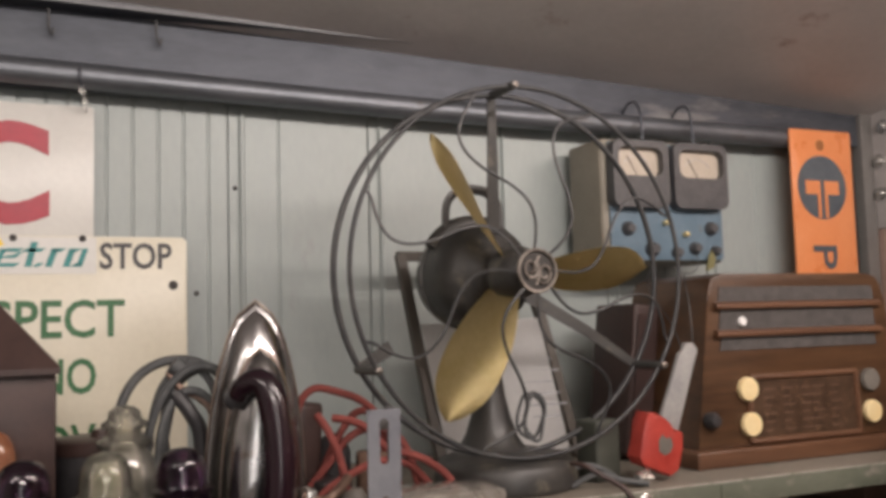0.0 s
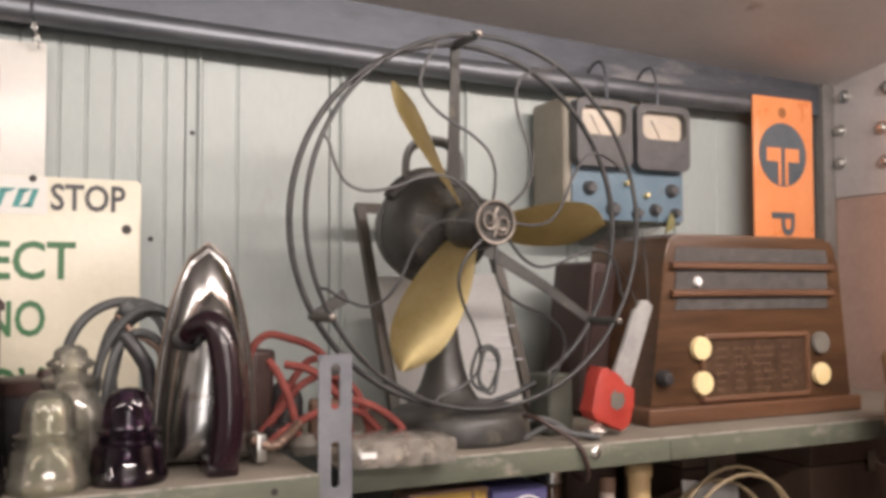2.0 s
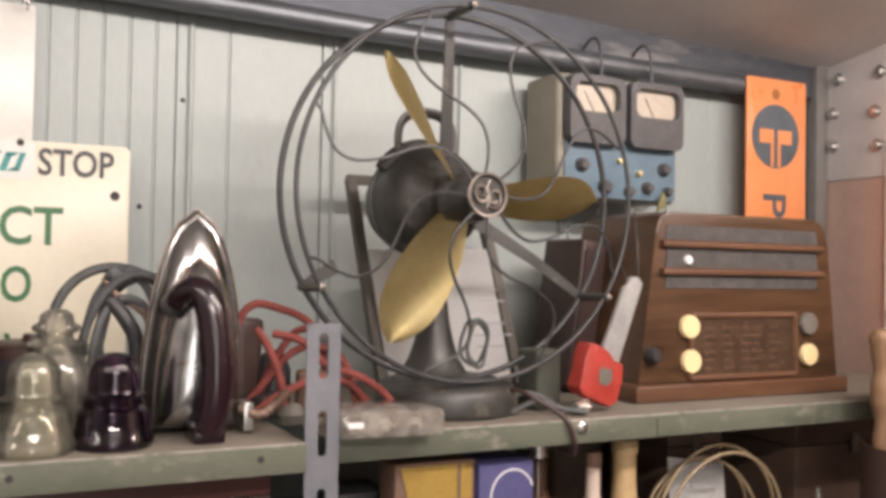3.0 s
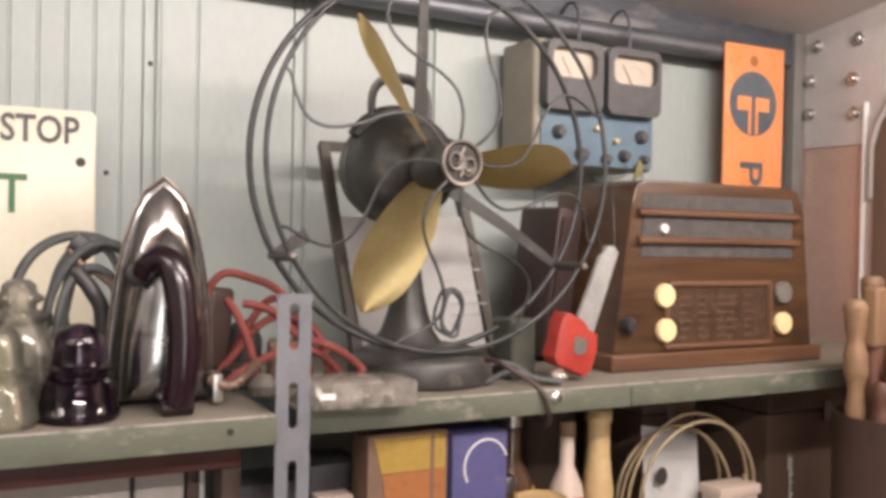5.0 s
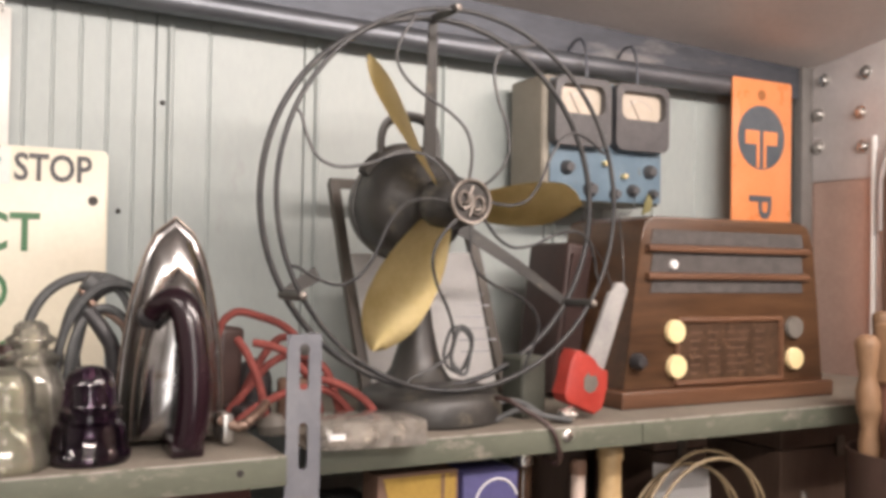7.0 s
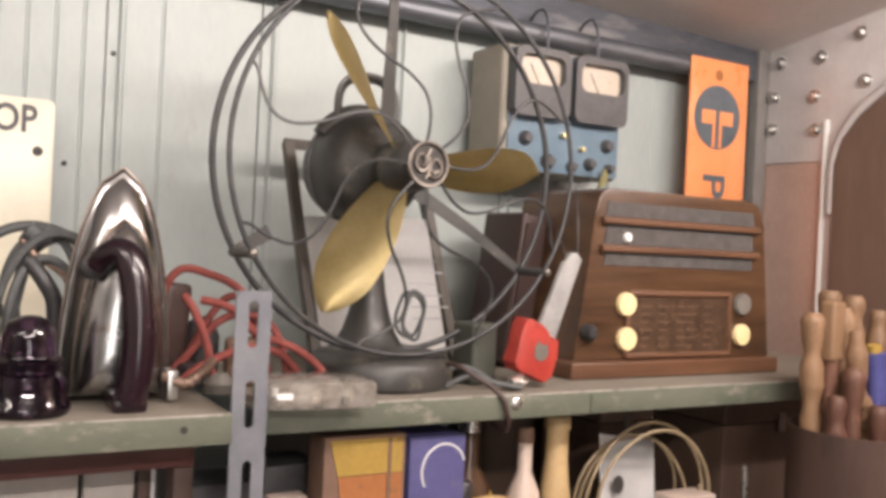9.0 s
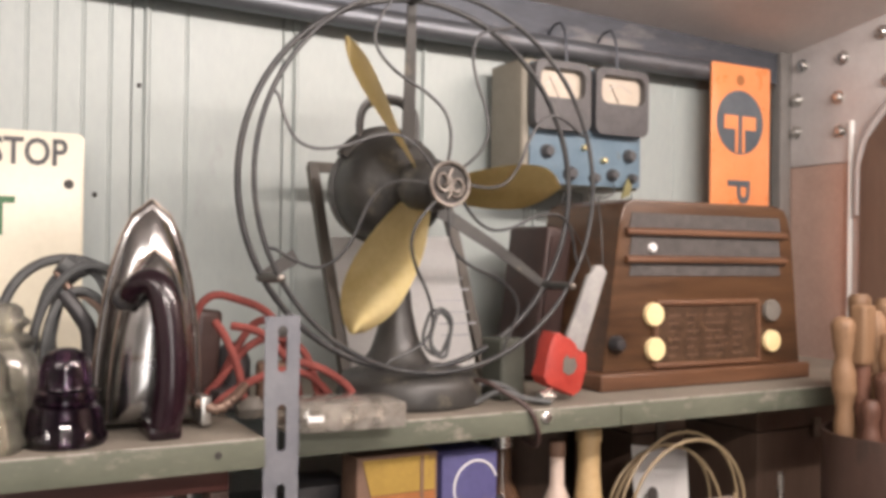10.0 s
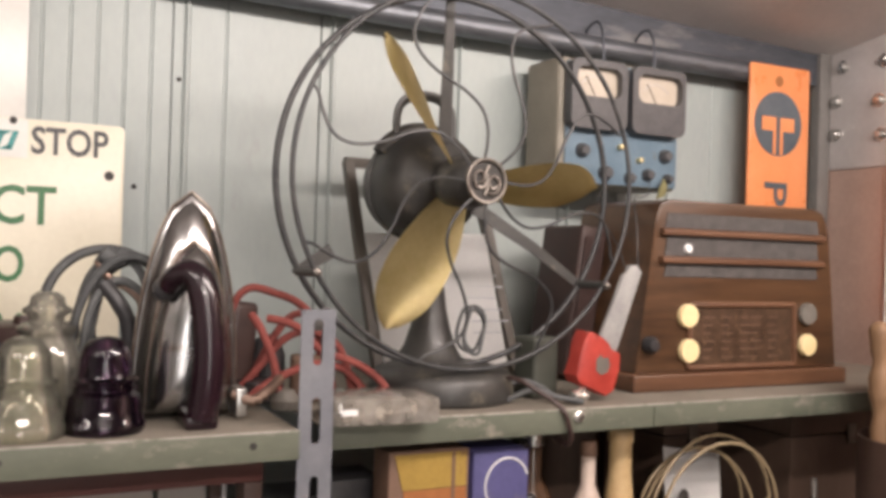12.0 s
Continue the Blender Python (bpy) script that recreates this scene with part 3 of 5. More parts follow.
# the slanted teal mark, as plain shapes
mark = [slant(-0.361, -0.338, 1.627, 1.632), slant(-0.361, -0.354, 1.632, 1.650), slant(-0.353, -0.338, 1.638, 1.642), slant(-0.353, -0.334, 1.646, 1.651), slant(-0.340, -0.334, 1.642, 1.646),
        slant(-0.326, -0.318, 1.627, 1.659), slant(-0.330, -0.308, 1.646, 1.651), slant(-0.318, -0.310, 1.627, 1.632),
        slant(-0.302, -0.294, 1.627, 1.651), slant(-0.294, -0.284, 1.646, 1.651),
        slant(-0.281, -0.273, 1.627, 1.651), slant(-0.273, -0.265, 1.627, 1.632), slant(-0.273, -0.265, 1.646, 1.651), slant(-0.265, -0.258, 1.627, 1.651)]
for bar in mark:
    part("mark_bar", b_plate(bar, 0.0006, at_y(0.4188)), TEAL_P, stop, "teal slanted bar of the mark")
part("mark", b_plate([(-0.379, 1.642), (-0.349, 1.655), (-0.355, 1.664), (-0.379, 1.664)], 0.0006, at_y(0.4184)), YEL_P, stop, "yellow corner of the mark")

orange = thing("orange_sign", (1.0, 0.386, 1.50), "tall narrow orange enamel sign with a dark round mark", "sign")
part("board", b_plate(rounded(0.932, 1.080, 1.36, 1.876, 0.004), 0.003, at_y(0.386), 0.0008), ORANGE, orange)
C_X, C_Z, R_X = 1.003, 1.770, 0.0590
part("mark", b_plate(disc(C_X, C_Z, R_X, seg=40), 0.0006, at_y(0.3854)), NAVY, orange, "dark slate round mark")
for sx in (-1, 1):
    tee = [(C_X + sx * 0.040, C_Z + 0.012), (C_X + sx * 0.005, C_Z + 0.012), (C_X + sx * 0.005, C_Z - 0.056), (C_X + sx * 0.012, C_Z - 0.056), (C_X + sx * 0.012, C_Z - 0.013), (C_X + sx * 0.040, C_Z - 0.013)]
    part("mark", b_plate(tee, 0.0006, at_y(0.3848)), ORANGE, orange, "orange inset of the mark")
part("lettering", b_text("P", 0.973, 1.029, 1.620, 1.663, 0.3854, bold=0.01, turn=-90), NAVY, orange, "dark painted letter on its side")
part("screw_hole", b_plate(disc(C_X, 1.848, 0.010, seg=18), 0.0006, at_y(0.3852)), BOX_O, orange, "brownish screw spot")

# hooks in the girt
for hx in (-0.30, -0.165):
    solid(b_tube(spline([(hx, 0.41, 1.964), (hx, 0.412, 1.942), (hx + 0.004, 0.410, 1.930), (hx + 0.007, 0.410, 1.938)], 5), 0.0018, 8), "wire_hook", WIRE, "small dark wire hook under the girt flange", "hook", "girt hooks")


# ---- meter box hung on the pipe ----
MX0, MX1, MZ0, MZ1, MY = 0.487, 0.719, 1.627, 1.822, 0.33
meter = thing("meter_box", (0.603, 0.38, MZ0), "old electrical meter box with blue panel and two dials", "meter")
part("case", b_box(MX0, MX1, MY, 0.425, MZ0, MZ1, 0.008, 3), CASE_M, meter)
part("front_panel", b_plate(rounded(MX0 + 0.012, MX1 - 0.004, MZ0 + 0.004, MZ1 - 0.005, 0.005), 0.004, at_y(MY - 0.004), 0.001), BLUE_M, meter, "scuffed blue front panel")
for x0, x1, w0, w1 in ((0.495, 0.599, 0.505, 0.588), (0.609, 0.715, 0.620, 0.708)):
    outer, inner = rounded(x0, x1, 1.712, 1.817, 0.014), rounded(w0, w1, 1.761, 1.806, 0.014)
    bm = bmesh.new()
    o_f = [bm.verts.new((x, MY - 0.024, z)) for x, z in outer]
    o_b = [bm.verts.new((x, MY - 0.004, z)) for x, z in outer]
    i_f = [bm.verts.new((x, MY - 0.024, z)) for x, z in inner]
    i_b = [bm.verts.new((x, MY - 0.010, z)) for x, z in inner]
    for i in range(len(outer)):
        j = (i + 1) % len(outer)
        for a, b in ((o_f, i_f), (o_b, o_f), (i_f, i_b)):
            bm.faces.new((a[i], a[j], b[j], b[i]))
    dial = part("dial", bm, BEZEL, meter, "dark square dial housing")
    part("face", b_plate([(w0 - 0.003, 1.760), (w1 + 0.003, 1.760), (w1 + 0.003, 1.808), (w0 - 0.003, 1.808)], 0.001, at_y(MY - 0.0105)), FACE, dial, "aged cream dial face")
    cx = (w0 + w1) / 2
    arc = [(cx + 0.030 * math.cos(radians(a)), MY - 0.0112, 1.764 + 0.030 * math.sin(radians(a))) for a in range(35, 146, 10)]
    part("scale", b_tube(arc, 0.0005, 5), INK, dial)
    part("needle", b_tube([(cx, MY - 0.0115, 1.764), (cx - 0.018, MY - 0.0115, 1.794)], 0.0006, 5), BLACK, dial)
for kx, kz, kr in ((0.529, 1.680, 0.011), (0.690, 1.682, 0.011), (0.573, 1.648, 0.012), (0.620, 1.643, 0.009), (0.656, 1.650, 0.010), (0.696, 1.646, 0.008)):
    part("knob", b_lathe([(kr, 0), (kr, 0.004), (kr * 0.75, 0.012), (kr * 0.6, 0.014), (0, 0.014)], (kx, MY - 0.004, kz), 18, FACING), BEZEL, meter, "dark terminal knob")
for kx, kz in ((0.600, 1.69), (0.638, 1.672)):
    part("terminal", b_lathe([(0.004, 0), (0.004, 0.010), (0, 0.011)], (kx, MY - 0.004, kz), 10, FACING), BRASS, meter, "small brass terminal")
for hx in (0.602, 0.706):
    part("hanger", b_tube(spline([(hx, 0.376, 1.815), (hx, 0.378, 1.87), (hx, 0.390, 1.899), (hx, 0.412, 1.902), (hx, 0.432, 1.886)], 6), 0.0022, 8), GALV, meter, "wire hanger over the pipe")


solid(b_plate([(0.668, 1.612), (0.684, 1.618), (0.688, 1.634), (0.680, 1.646), (0.674, 1.632)], 0.004, at_y(0.312), 0.001), "wire_tag", OLIVE, "small yellow-green tag hanging at the meter box", "tag")


# ---- shelf ----
def shelf_board(name, x0, x1, z, label, depth=0.43, front=0.0):
    s = thing(name, ((x0 + x1) / 2, 0.2, z - 0.03), label, "shelf", "steel shelves")
    part("tray", b_box(x0, x1, front + 0.0025, depth, z - 0.003, z, 0.0008), DUSTY, s, "dusty shelf top")
    part("lip", b_box(x0, x1, front, front + 0.0022, z - 0.027, z - 0.0002, 0.0007), SHELF, s, "green painted front lip with chipped paint")
    part("worn_edge", b_tube([(x0, front + 0.0006, z - 0.0004), (x1, front + 0.0006, z - 0.0004)], 0.0011, 6), WORN, s, "bare worn front edge")
    part("return_flange", b_box(x0, x1, front + 0.0024, front + 0.012, z - 0.027, z - 0.0252), SHELF, s)
    part("lip", b_box(x0, x1, depth - 0.002, depth, z - 0.027, z - 0.0035), SHELF, s)
    return s


left_shelf = shelf_board("steel_shelf", -1.05, -0.0165, 1.347, "green painted steel shelf with a dusty top", front=-0.014)
right_shelf = shelf_board("steel_shelf", 0.0190, 1.10, 1.343, "green painted steel shelf, lip dented and chipped", front=0.030)
lower_shelf = shelf_board("steel_shelf", -0.9, 1.10, 1.060, "lower green steel shelf crowded with cartons and bottles")
for hx in (-0.060, -0.269, -0.457):
    part("hole", b_lathe([(0.0034, 0), (0.0034, 0.0004)], (hx, -0.014, 1.335), 12, FACING), BADGE_D, left_shelf, "dark bolt hole")
part("bolt", b_lathe([(0.007, 0), (0.007, 0.003), (0.004, 0.005), (0, 0.005)], (0.328, 0.030, 1.334), 10, FACING), STEEL, right_shelf)
part("bracket", b_plate(rounded(0.437, 0.474, 1.317, 1.341, 0.003), 0.002, at_y(0.028), 0.0004), SHELF, right_shelf, "small green clip plate on the lip")


def slotted_angle(x0, x1, top, y):
    """A steel angle post: slotted face towards the room and a plain leg behind it."""
    bm = bmesh.new()
    cx, pitch, half, r = (x0 + x1) / 2, 0.0745, 0.0175, 0.0045
    n = 24

    def cell(z_lo, z_hi, mid):
        loop = []
        for i in range(n):
            a = 2 * math.pi * (i + 0.5) / n
            c, s = math.cos(a), math.sin(a)
            loop.append((cx + r * c, mid + r * s + (half if s > 0 else -half)))
        outer = []
        for i in range(n):
            a = 2 * math.pi * (i + 0.5) / n
            c, s = math.cos(a), math.sin(a)
            k = 1 / max(abs(c), abs(s))
            outer.append((cx + (x1 - x0) / 2 * c * k, (z_lo + z_hi) / 2 + (z_hi - z_lo) / 2 * s * k))
        a_v = [bm.verts.new((x, y, z)) for x, z in outer]
        b_v = [bm.verts.new((x, y, z)) for x, z in loop]
        for i in range(n):
            j = (i + 1) % n
            bm.faces.new((a_v[i], a_v[j], b_v[j], b_v[i]))
        for sx, sz in ((-1, -1), (1, -1), (1, 1), (-1, 1)):
            px, pz = (x1 if sx > 0 else x0), (z_hi if sz > 0 else z_lo)
            near = sorted(a_v, key=lambda v: (v.co.x - px) ** 2 + (v.co.z - pz) ** 2)[:2]
            if (near[0].co - Vector((px, y, pz))).length > 1e-5:
                bm.faces.new((bm.verts.new((px, y, pz)), near[0], near[1]))

    z_hi = top
    while z_hi > 0.02:
        z_lo = max(z_hi - pitch, 0.0)
        if z_hi - z_lo < 0.06:
            vs = [bm.verts.new((x, y, z)) for x, z in ((x0, z_lo), (x1, z_lo), (x1, z_hi), (x0, z_hi))]
            bm.faces.new(vs)
        else:
            cell(z_lo, z_hi, z_hi - 0.031)
        z_hi = z_lo
    bmesh.ops.remove_doubles(bm, verts=bm.verts, dist=1e-5)
    bmesh.ops.solidify(bm, geom=bm.faces[:], thickness=-0.002)
    return bm


upright = thing("shelf_post", (0, 0, 0), "grey slotted steel angle post bolted to the shelf", "post")
part("face", slotted_angle(-0.0155, 0.0185, 1.459, -0.004), POST, upright)
part("leg", b_box(0.0167, 0.0185, -0.0018, 0.0290, 0, 1.459, 0.0004), POST, upright)
part("bolt", b_lathe([(0.0062, 0), (0.0062, 0.0025), (0.003, 0.004), (0, 0.004)], (0.0015, -0.003, 1.4445), 12, FACING), BADGE_D, upright, "rusty bolt in the top slot")


# ---- desk fan ----
FX, FZ = 0.209, 1.600
BACK_Y, BACK_R, FRONT_Y, FRONT_R = 0.125, 0.2165, 0.072, 0.2145


def ring(radius, y, wire):
    return b_tube([(FX + radius * math.cos(a), y, FZ + radius * math.sin(a)) for a in [2 * math.pi * i / 96 for i in range(96)]], wire, 10, True)


fan = thing("desk_fan", (FX, 0.145, 1.343), "antique black desk fan with brass blades and wire cage", "fan")
part("base", b_lathe([(0.082, 0.0), (0.086, 0.003), (0.087, 0.008), (0.085, 0.026), (0.081, 0.033), (0.072, 0.038), (0.058, 0.041), (0.050, 0.043)], (0.211, 0.147, 1.343), 56), FAN_K, fan)
part("column", b_lathe([(0.047, 0.040), (0.040, 0.046), (0.032, 0.059), (0.025, 0.080), (0.019, 0.106), (0.0150, 0.138), (0.0140, 0.172), (0.017, 0.20)], (FX, 0.180, 1.343), 36), FAN_K, fan)
part("motor", b_lathe([(0.0, -0.020), (0.030, -0.018), (0.052, -0.008), (0.062, 0.012), (0.067, 0.035), (0.067, 0.080), (0.062, 0.102), (0.050, 0.116), (0.030, 0.122), (0.022, 0.134)], (FX, 0.275, FZ), 44, FACING), FAN_K, fan)
part("motor_band", b_lathe([(0.065, 0.0), (0.0695, 0.002), (0.0695, 0.010), (0.065, 0.012)], (FX, 0.240, FZ), 44, FACING), FAN_K, fan)
saddle = [(FX + 0.070 * math.cos(radians(a)), 0.215, FZ + 0.071 * math.sin(radians(a))) for a in range(28, 153, 6)]
part("saddle", b_tube(saddle, 0.0105, 10, flat=0.75), FAN_K, fan, "curved saddle under the handle")
handle = spline([(0.172, 0.215, 1.655), (0.171, 0.215, 1.682), (0.176, 0.215, 1.700), (0.190, 0.215, 1.711), (0.210, 0.215, 1.714), (0.230, 0.215, 1.711), (0.243, 0.215, 1.699), (0.247, 0.215, 1.680), (0.246, 0.215, 1.655)], 6)
part("handle", b_tube(handle, 0.0075, 12, flat=0.6), FAN_K, fan, "black loop carrying handle")
part("pivot", b_tube([(FX, 0.18, 1.53), (FX, 0.195, 1.552), (FX, 0.21, 1.575)], 0.018, 14), FAN_K, fan)
part("shaft_hub", b_lathe([(0.016, 0), (0.028, 0.006), (0.032, 0.020), (0.030, 0.046), (0.022, 0.062), (0.012, 0.068)], (FX, 0.132, FZ - 0.002), 28, FACING), FAN_K, fan)

cage = part("cage", b_join(ring(BACK_R, BACK_Y, 0.0036), ring(FRONT_R, FRONT_Y, 0.0028)), WIRE, fan, "dark round guard rings")
SWAY = [(0.022, -15), (0.040, -21), (0.060, -20), (0.080, -14), (0.100, -3), (0.120, 7), (0.140, 12), (0.160, 13.5), (0.178, 11.5), (0.194, 6), (0.205, 1.5), (0.2145, 0)]
for k, ang in enumerate((201, 156, 107, 63, 18, -25, -66, -108)):
    pts = []
    for r, off in SWAY:
        a, q = radians(ang + off * (1 + 0.08 * math.sin(3.1 * k))), r / FRONT_R
        pts.append((FX - 0.002 * (1 - q) + r * math.cos(a), 0.050 + 0.022 * q ** 1.7, FZ - 0.003 * (1 - q) + r * math.sin(a)))
    part("wire", b_tube(spline(pts, 5), 0.0018, 7), WIRE, cage)
for ang in (93, 210, -33):
    a = radians(ang)
    ca, sa = math.cos(a), math.sin(a)
    out = Vector((FX + BACK_R * ca, BACK_Y + 0.003, FZ + BACK_R * sa))
    mid = Vector((FX + 0.14 * ca, BACK_Y + 0.012, FZ + 0.14 * sa + 0.003))
    inn = Vector((FX + 0.050 * ca, BACK_Y + 0.026, FZ + 0.050 * sa))
    if ang == 210:
        inn, mid = Vector((FX + 0.170 * ca, BACK_Y + 0.008, FZ + 0.170 * sa)), Vector((FX + 0.195 * ca, BACK_Y + 0.005, FZ + 0.195 * sa))
    w = Vector((-sa, 0, ca))
    bm = bmesh.new()
    rows = []
    for p, half in ((inn, 0.0085), (mid, 0.0068), (out, 0.0052)):
        rows.append([bm.verts.new(p + w * half + Vector((0, -0.0015, 0))), bm.verts.new(p - w * half + Vector((0, -0.0015, 0))), bm.verts.new(p - w * half + Vector((0, 0.0015, 0))), bm.verts.new(p + w * half + Vector((0, 0.0015, 0)))])
    for lo, hi in zip(rows, rows[1:]):
        for i in range(4):
            bm.faces.new((lo[i], lo[(i + 1) % 4], hi[(i + 1) % 4], hi[i]))
    bm.faces.new(rows[0])
    bm.faces.new(rows[-1][::-1])
    part("strut", bm, FAN_K, cage, "flat black cage strut")
    clip = b_tube([(FX + 0.217 * ca, BACK_Y + 0.006, FZ + 0.217 * sa), (FX + 0.2155 * ca, FRONT_Y - 0.006, FZ + 0.2155 * sa)], 0.0052, 10)
    part("clip", clip, FAN_K, cage)
    part("screw", b_lathe([(0.0038, 0), (0.0038, 0.003), (0, 0.005)], (FX + 0.2155 * ca, FRONT_Y - 0.0062, FZ + 0.2155 * sa), 10, FACING), BADGE, cage, "small worn clip screw")


def blade(angle):
    """One brass blade: broad rounded paddle, pitched and slightly cupped."""
    bm = bmesh.new()
    nr, nw = 22, 8
    grid = []
    for i in range(nr + 1):
        s = i / nr
        r = 0.026 + s * 0.165
        half = 0.010 + 0.031 * math.sin(math.pi * min(1.0, 0.12 + 0.80 * s)) ** 0.8
        if s > 0.72:
            half *= math.sqrt(max(0.015, 1 - ((s - 0.72) / 0.282) ** 2))
        row = []
        for j in range(nw + 1):
            q = -1 + 2 * j / nw
            x = half * q
            row.append(bm.verts.new((r, -x * math.sin(radians(64 - 24 * s)) + 0.006 * q * q, x * math.cos(radians(64 - 24 * s)))))
        grid.append(row)
    for i in range(nr):
        for j in range(nw):
            bm.faces.new((grid[i][j], grid[i + 1][j], grid[i + 1][j + 1], grid[i][j + 1]))
    bmesh.ops.solidify(bm, geom=bm.faces[:], thickness=0.0012)
    m = Matrix.Translation((FX, 0.104, FZ - 0.002)) @ Matrix.Rotation(-radians(angle), 4, "Y")
    bmesh.ops.transform(bm, matrix=m, verts=bm.verts)
    return bm


for k in range(3):
    part("blade", blade(242 + 120 * k), BRASS, fan, "polished brass blade")
BZ = FZ - 0.003
badge = part("badge", b_lathe([(0.024, 0), (0.0255, 0.002), (0.0255, 0.006), (0.0225, 0.007), (0.0215, 0.004), (0.0, 0.004)], (FX, 0.0545, BZ), 36, FACING), [BADGE_D], fan, "round cast badge with scroll ornament")
part("rim", b_tube([(FX + 0.0238 * math.cos(a), 0.0485, BZ + 0.0238 * math.sin(a)) for a in [2 * math.pi * i / 36 for i in range(36)]], 0.0022, 8, True), BADGE, badge)
for sg in (1, -1):
    curl = [(FX - sg * 0.0085 + 0.0098 * (1 - 0.62 * i / 26) * math.cos(-sg * i * 0.33 + (0.4 if sg > 0 else 3.5)), 0.0480, BZ + sg * 0.003 + 0.0125 * (1 - 0.62 * i / 26) * math.sin(-sg * i * 0.33 + (0.4 if sg > 0 else 3.5))) for i in range(27)]
    part("scroll", b_tube(curl, 0.0017, 7), BADGE, badge)
part("scroll", b_tube(spline([(FX + 0.0025, 0.0478, BZ + 0.017), (FX - 0.002, 0.0478, BZ + 0.007), (FX + 0.002, 0.0478, BZ - 0.003), (FX - 0.0025, 0.0478, BZ - 0.016)], 5), 0.0015, 7), BADGE, badge)

lead = spline([(0.262, 0.115, 1.352), (0.264, 0.085, 1.372), (0.270, 0.060, 1.372), (0.284, 0.048, 1.362), (0.298, 0.036, 1.352), (0.307, 0.026, 1.340), (0.312, 0.024, 1.325), (0.316, 0.026, 1.312), (0.318, 0.036, 1.302), (0.318, 0.06, 1.305)], 8)
solid(b_tube(lead, 0.0029, 10), "fan_lead", LANT, "dark rubber lead hanging over the shelf edge", "cable")
coil = [(0.252 + 0.016 * math.cos(a) + 0.002 * math.sin(3 * a), 0.15 - 0.01 * math.sin(a * 0.5), 1.420 + 0.028 * math.sin(a) + 0.002 * a / 6) for a in [2 * math.pi * i / 24 for i in range(66)]]
solid(b_tube(coil, 0.0022, 7), "flex_coil", RUBBER, "small coil of dark flex beside the fan column", "cable")


# ---- notice leaning behind the fan ----
notice = thing("notice_stand", (0.30, 0.30, 1.343), "dark stand with a white notice sheet behind the fan", "stand")
part("leg", b_tube([(0.164, 0.365, 1.640), (0.176, 0.34, 1.52), (0.190, 0.29, 1.346)], 0.0095, 4), EASEL, notice)
part("leg", b_tube([(0.362, 0.365, 1.640), (0.378, 0.34, 1.54), (0.402, 0.29, 1.346)], 0.0095, 4), EASEL, notice)
part("rail", b_tube([(0.160, 0.366, 1.638), (0.370, 0.366, 1.638)], 0.0095, 4), EASEL, notice)
sheet = bmesh.new()
vs = [sheet.verts.new(p) for p in ((0.196, 0.286, 1.362), (0.386, 0.286, 1.358), (0.366, 0.328, 1.545), (0.178, 0.328, 1.540))]
sheet.faces.new(vs)
bmesh.ops.solidify(sheet, geom=sheet.faces[:], thickness=0.001)
part("sheet", sheet, PAPER, notice, "white paper sheet with faint lines of print")
for i in range(7):
    z = 1.500 - 0.016 * i
    y = 0.286 + (z - 1.358) / (1.532 - 1.358) * 0.042 - 0.0012
    x = 0.322 + (1.5 - z) * 0.12
    part("print_line", b_box(x, x + 0.045 + 0.008 * ((i * 7) % 3), y - 0.0004, y, z, z + 0.0022), INK, notice)


# ---- iron standing on its heel ----
iron = thing("electric_iron", (-0.10, 0.09, 1.347), "chrome electric iron with maroon handle standing on its heel", "iron")


def arch_outline(half, z0, z1, squeeze=0.55, n=14):
    left = []
    for i in range(n + 1):
        s = i / n
        left.append((half * (1 - s ** 2.1) ** squeeze if s < 1 else 0.0, z0 + (z1 - z0) * s))
    return left


def arch_shell(levels, material, name, label, cx, lean):
    """Stacked pointed-arch outlines from back to front: (y, half width, z0, z1)."""
    bm = bmesh.new()
    loops = []
    for y, half, z0, z1 in levels:
        right = arch_outline(half, z0, z1)
        pts = [(x, z) for x, z in right] + [(-x, z) for x, z in right[-2::-1]]
        loops.append([bm.verts.new((cx + x + lean * (z - 1.35), y, z)) for x, z in pts])
    n = len(loops[0])
    for a, b in zip(loops, loops[1:]):
        for i in range(n):
            j = (i + 1) % n
            bm.faces.new((a[i], a[j], b[j], b[i]))
    bm.faces.new(loops[0][::-1])
    bm.faces.new(loops[-1])
    return part(name, bm, material, iron, label, 50)


IX = -0.1015
arch_shell([(0.118, 0.049, 1.352, 1.566), (0.112, 0.052, 1.350, 1.569), (0.104, 0.052, 1.350, 1.569), (0.101, 0.050, 1.351, 1.565)], CHROME, "soleplate", "worn chrome soleplate", IX, 0.01)
arch_shell([(0.1008, 0.0485, 1.352, 1.561), (0.094, 0.047, 1.352, 1.553), (0.086, 0.043, 1.352, 1.535), (0.082, 0.041, 1.353, 1.524)], CHROME, "skirt", "polished chrome skirt", IX, 0.01)
arch_shell([(0.0818, 0.040, 1.353, 1.520), (0.072, 0.0395, 1.354, 1.517), (0.063, 0.037, 1.357, 1.510), (0.056, 0.032, 1.363, 1.498), (0.0515, 0.024, 1.372, 1.480), (0.0490, 0.014, 1.388, 1.455), (0.0485, 0.004, 1.40, 1.43)], CHROME, "shell", "chrome shell with brown tarnish", IX, 0.01)
for hw, z0, z1, y, rr in ((0.0402, 1.355, 1.5205, 0.0806, 0.0014), (0.0522, 1.355, 1.570, 0.1025, 0.0011)):
    side_a = arch_outline(hw, z0, z1)
    line = [(IX + x + 0.01 * (z - 1.35), y, z) for x, z in side_a] + [(IX - x + 0.01 * (z - 1.35), y, z) for x, z in side_a[-2::-1]]
    part("edge", b_tube(line, rr, 7), TARNISH, iron, "tarnished brown edge")
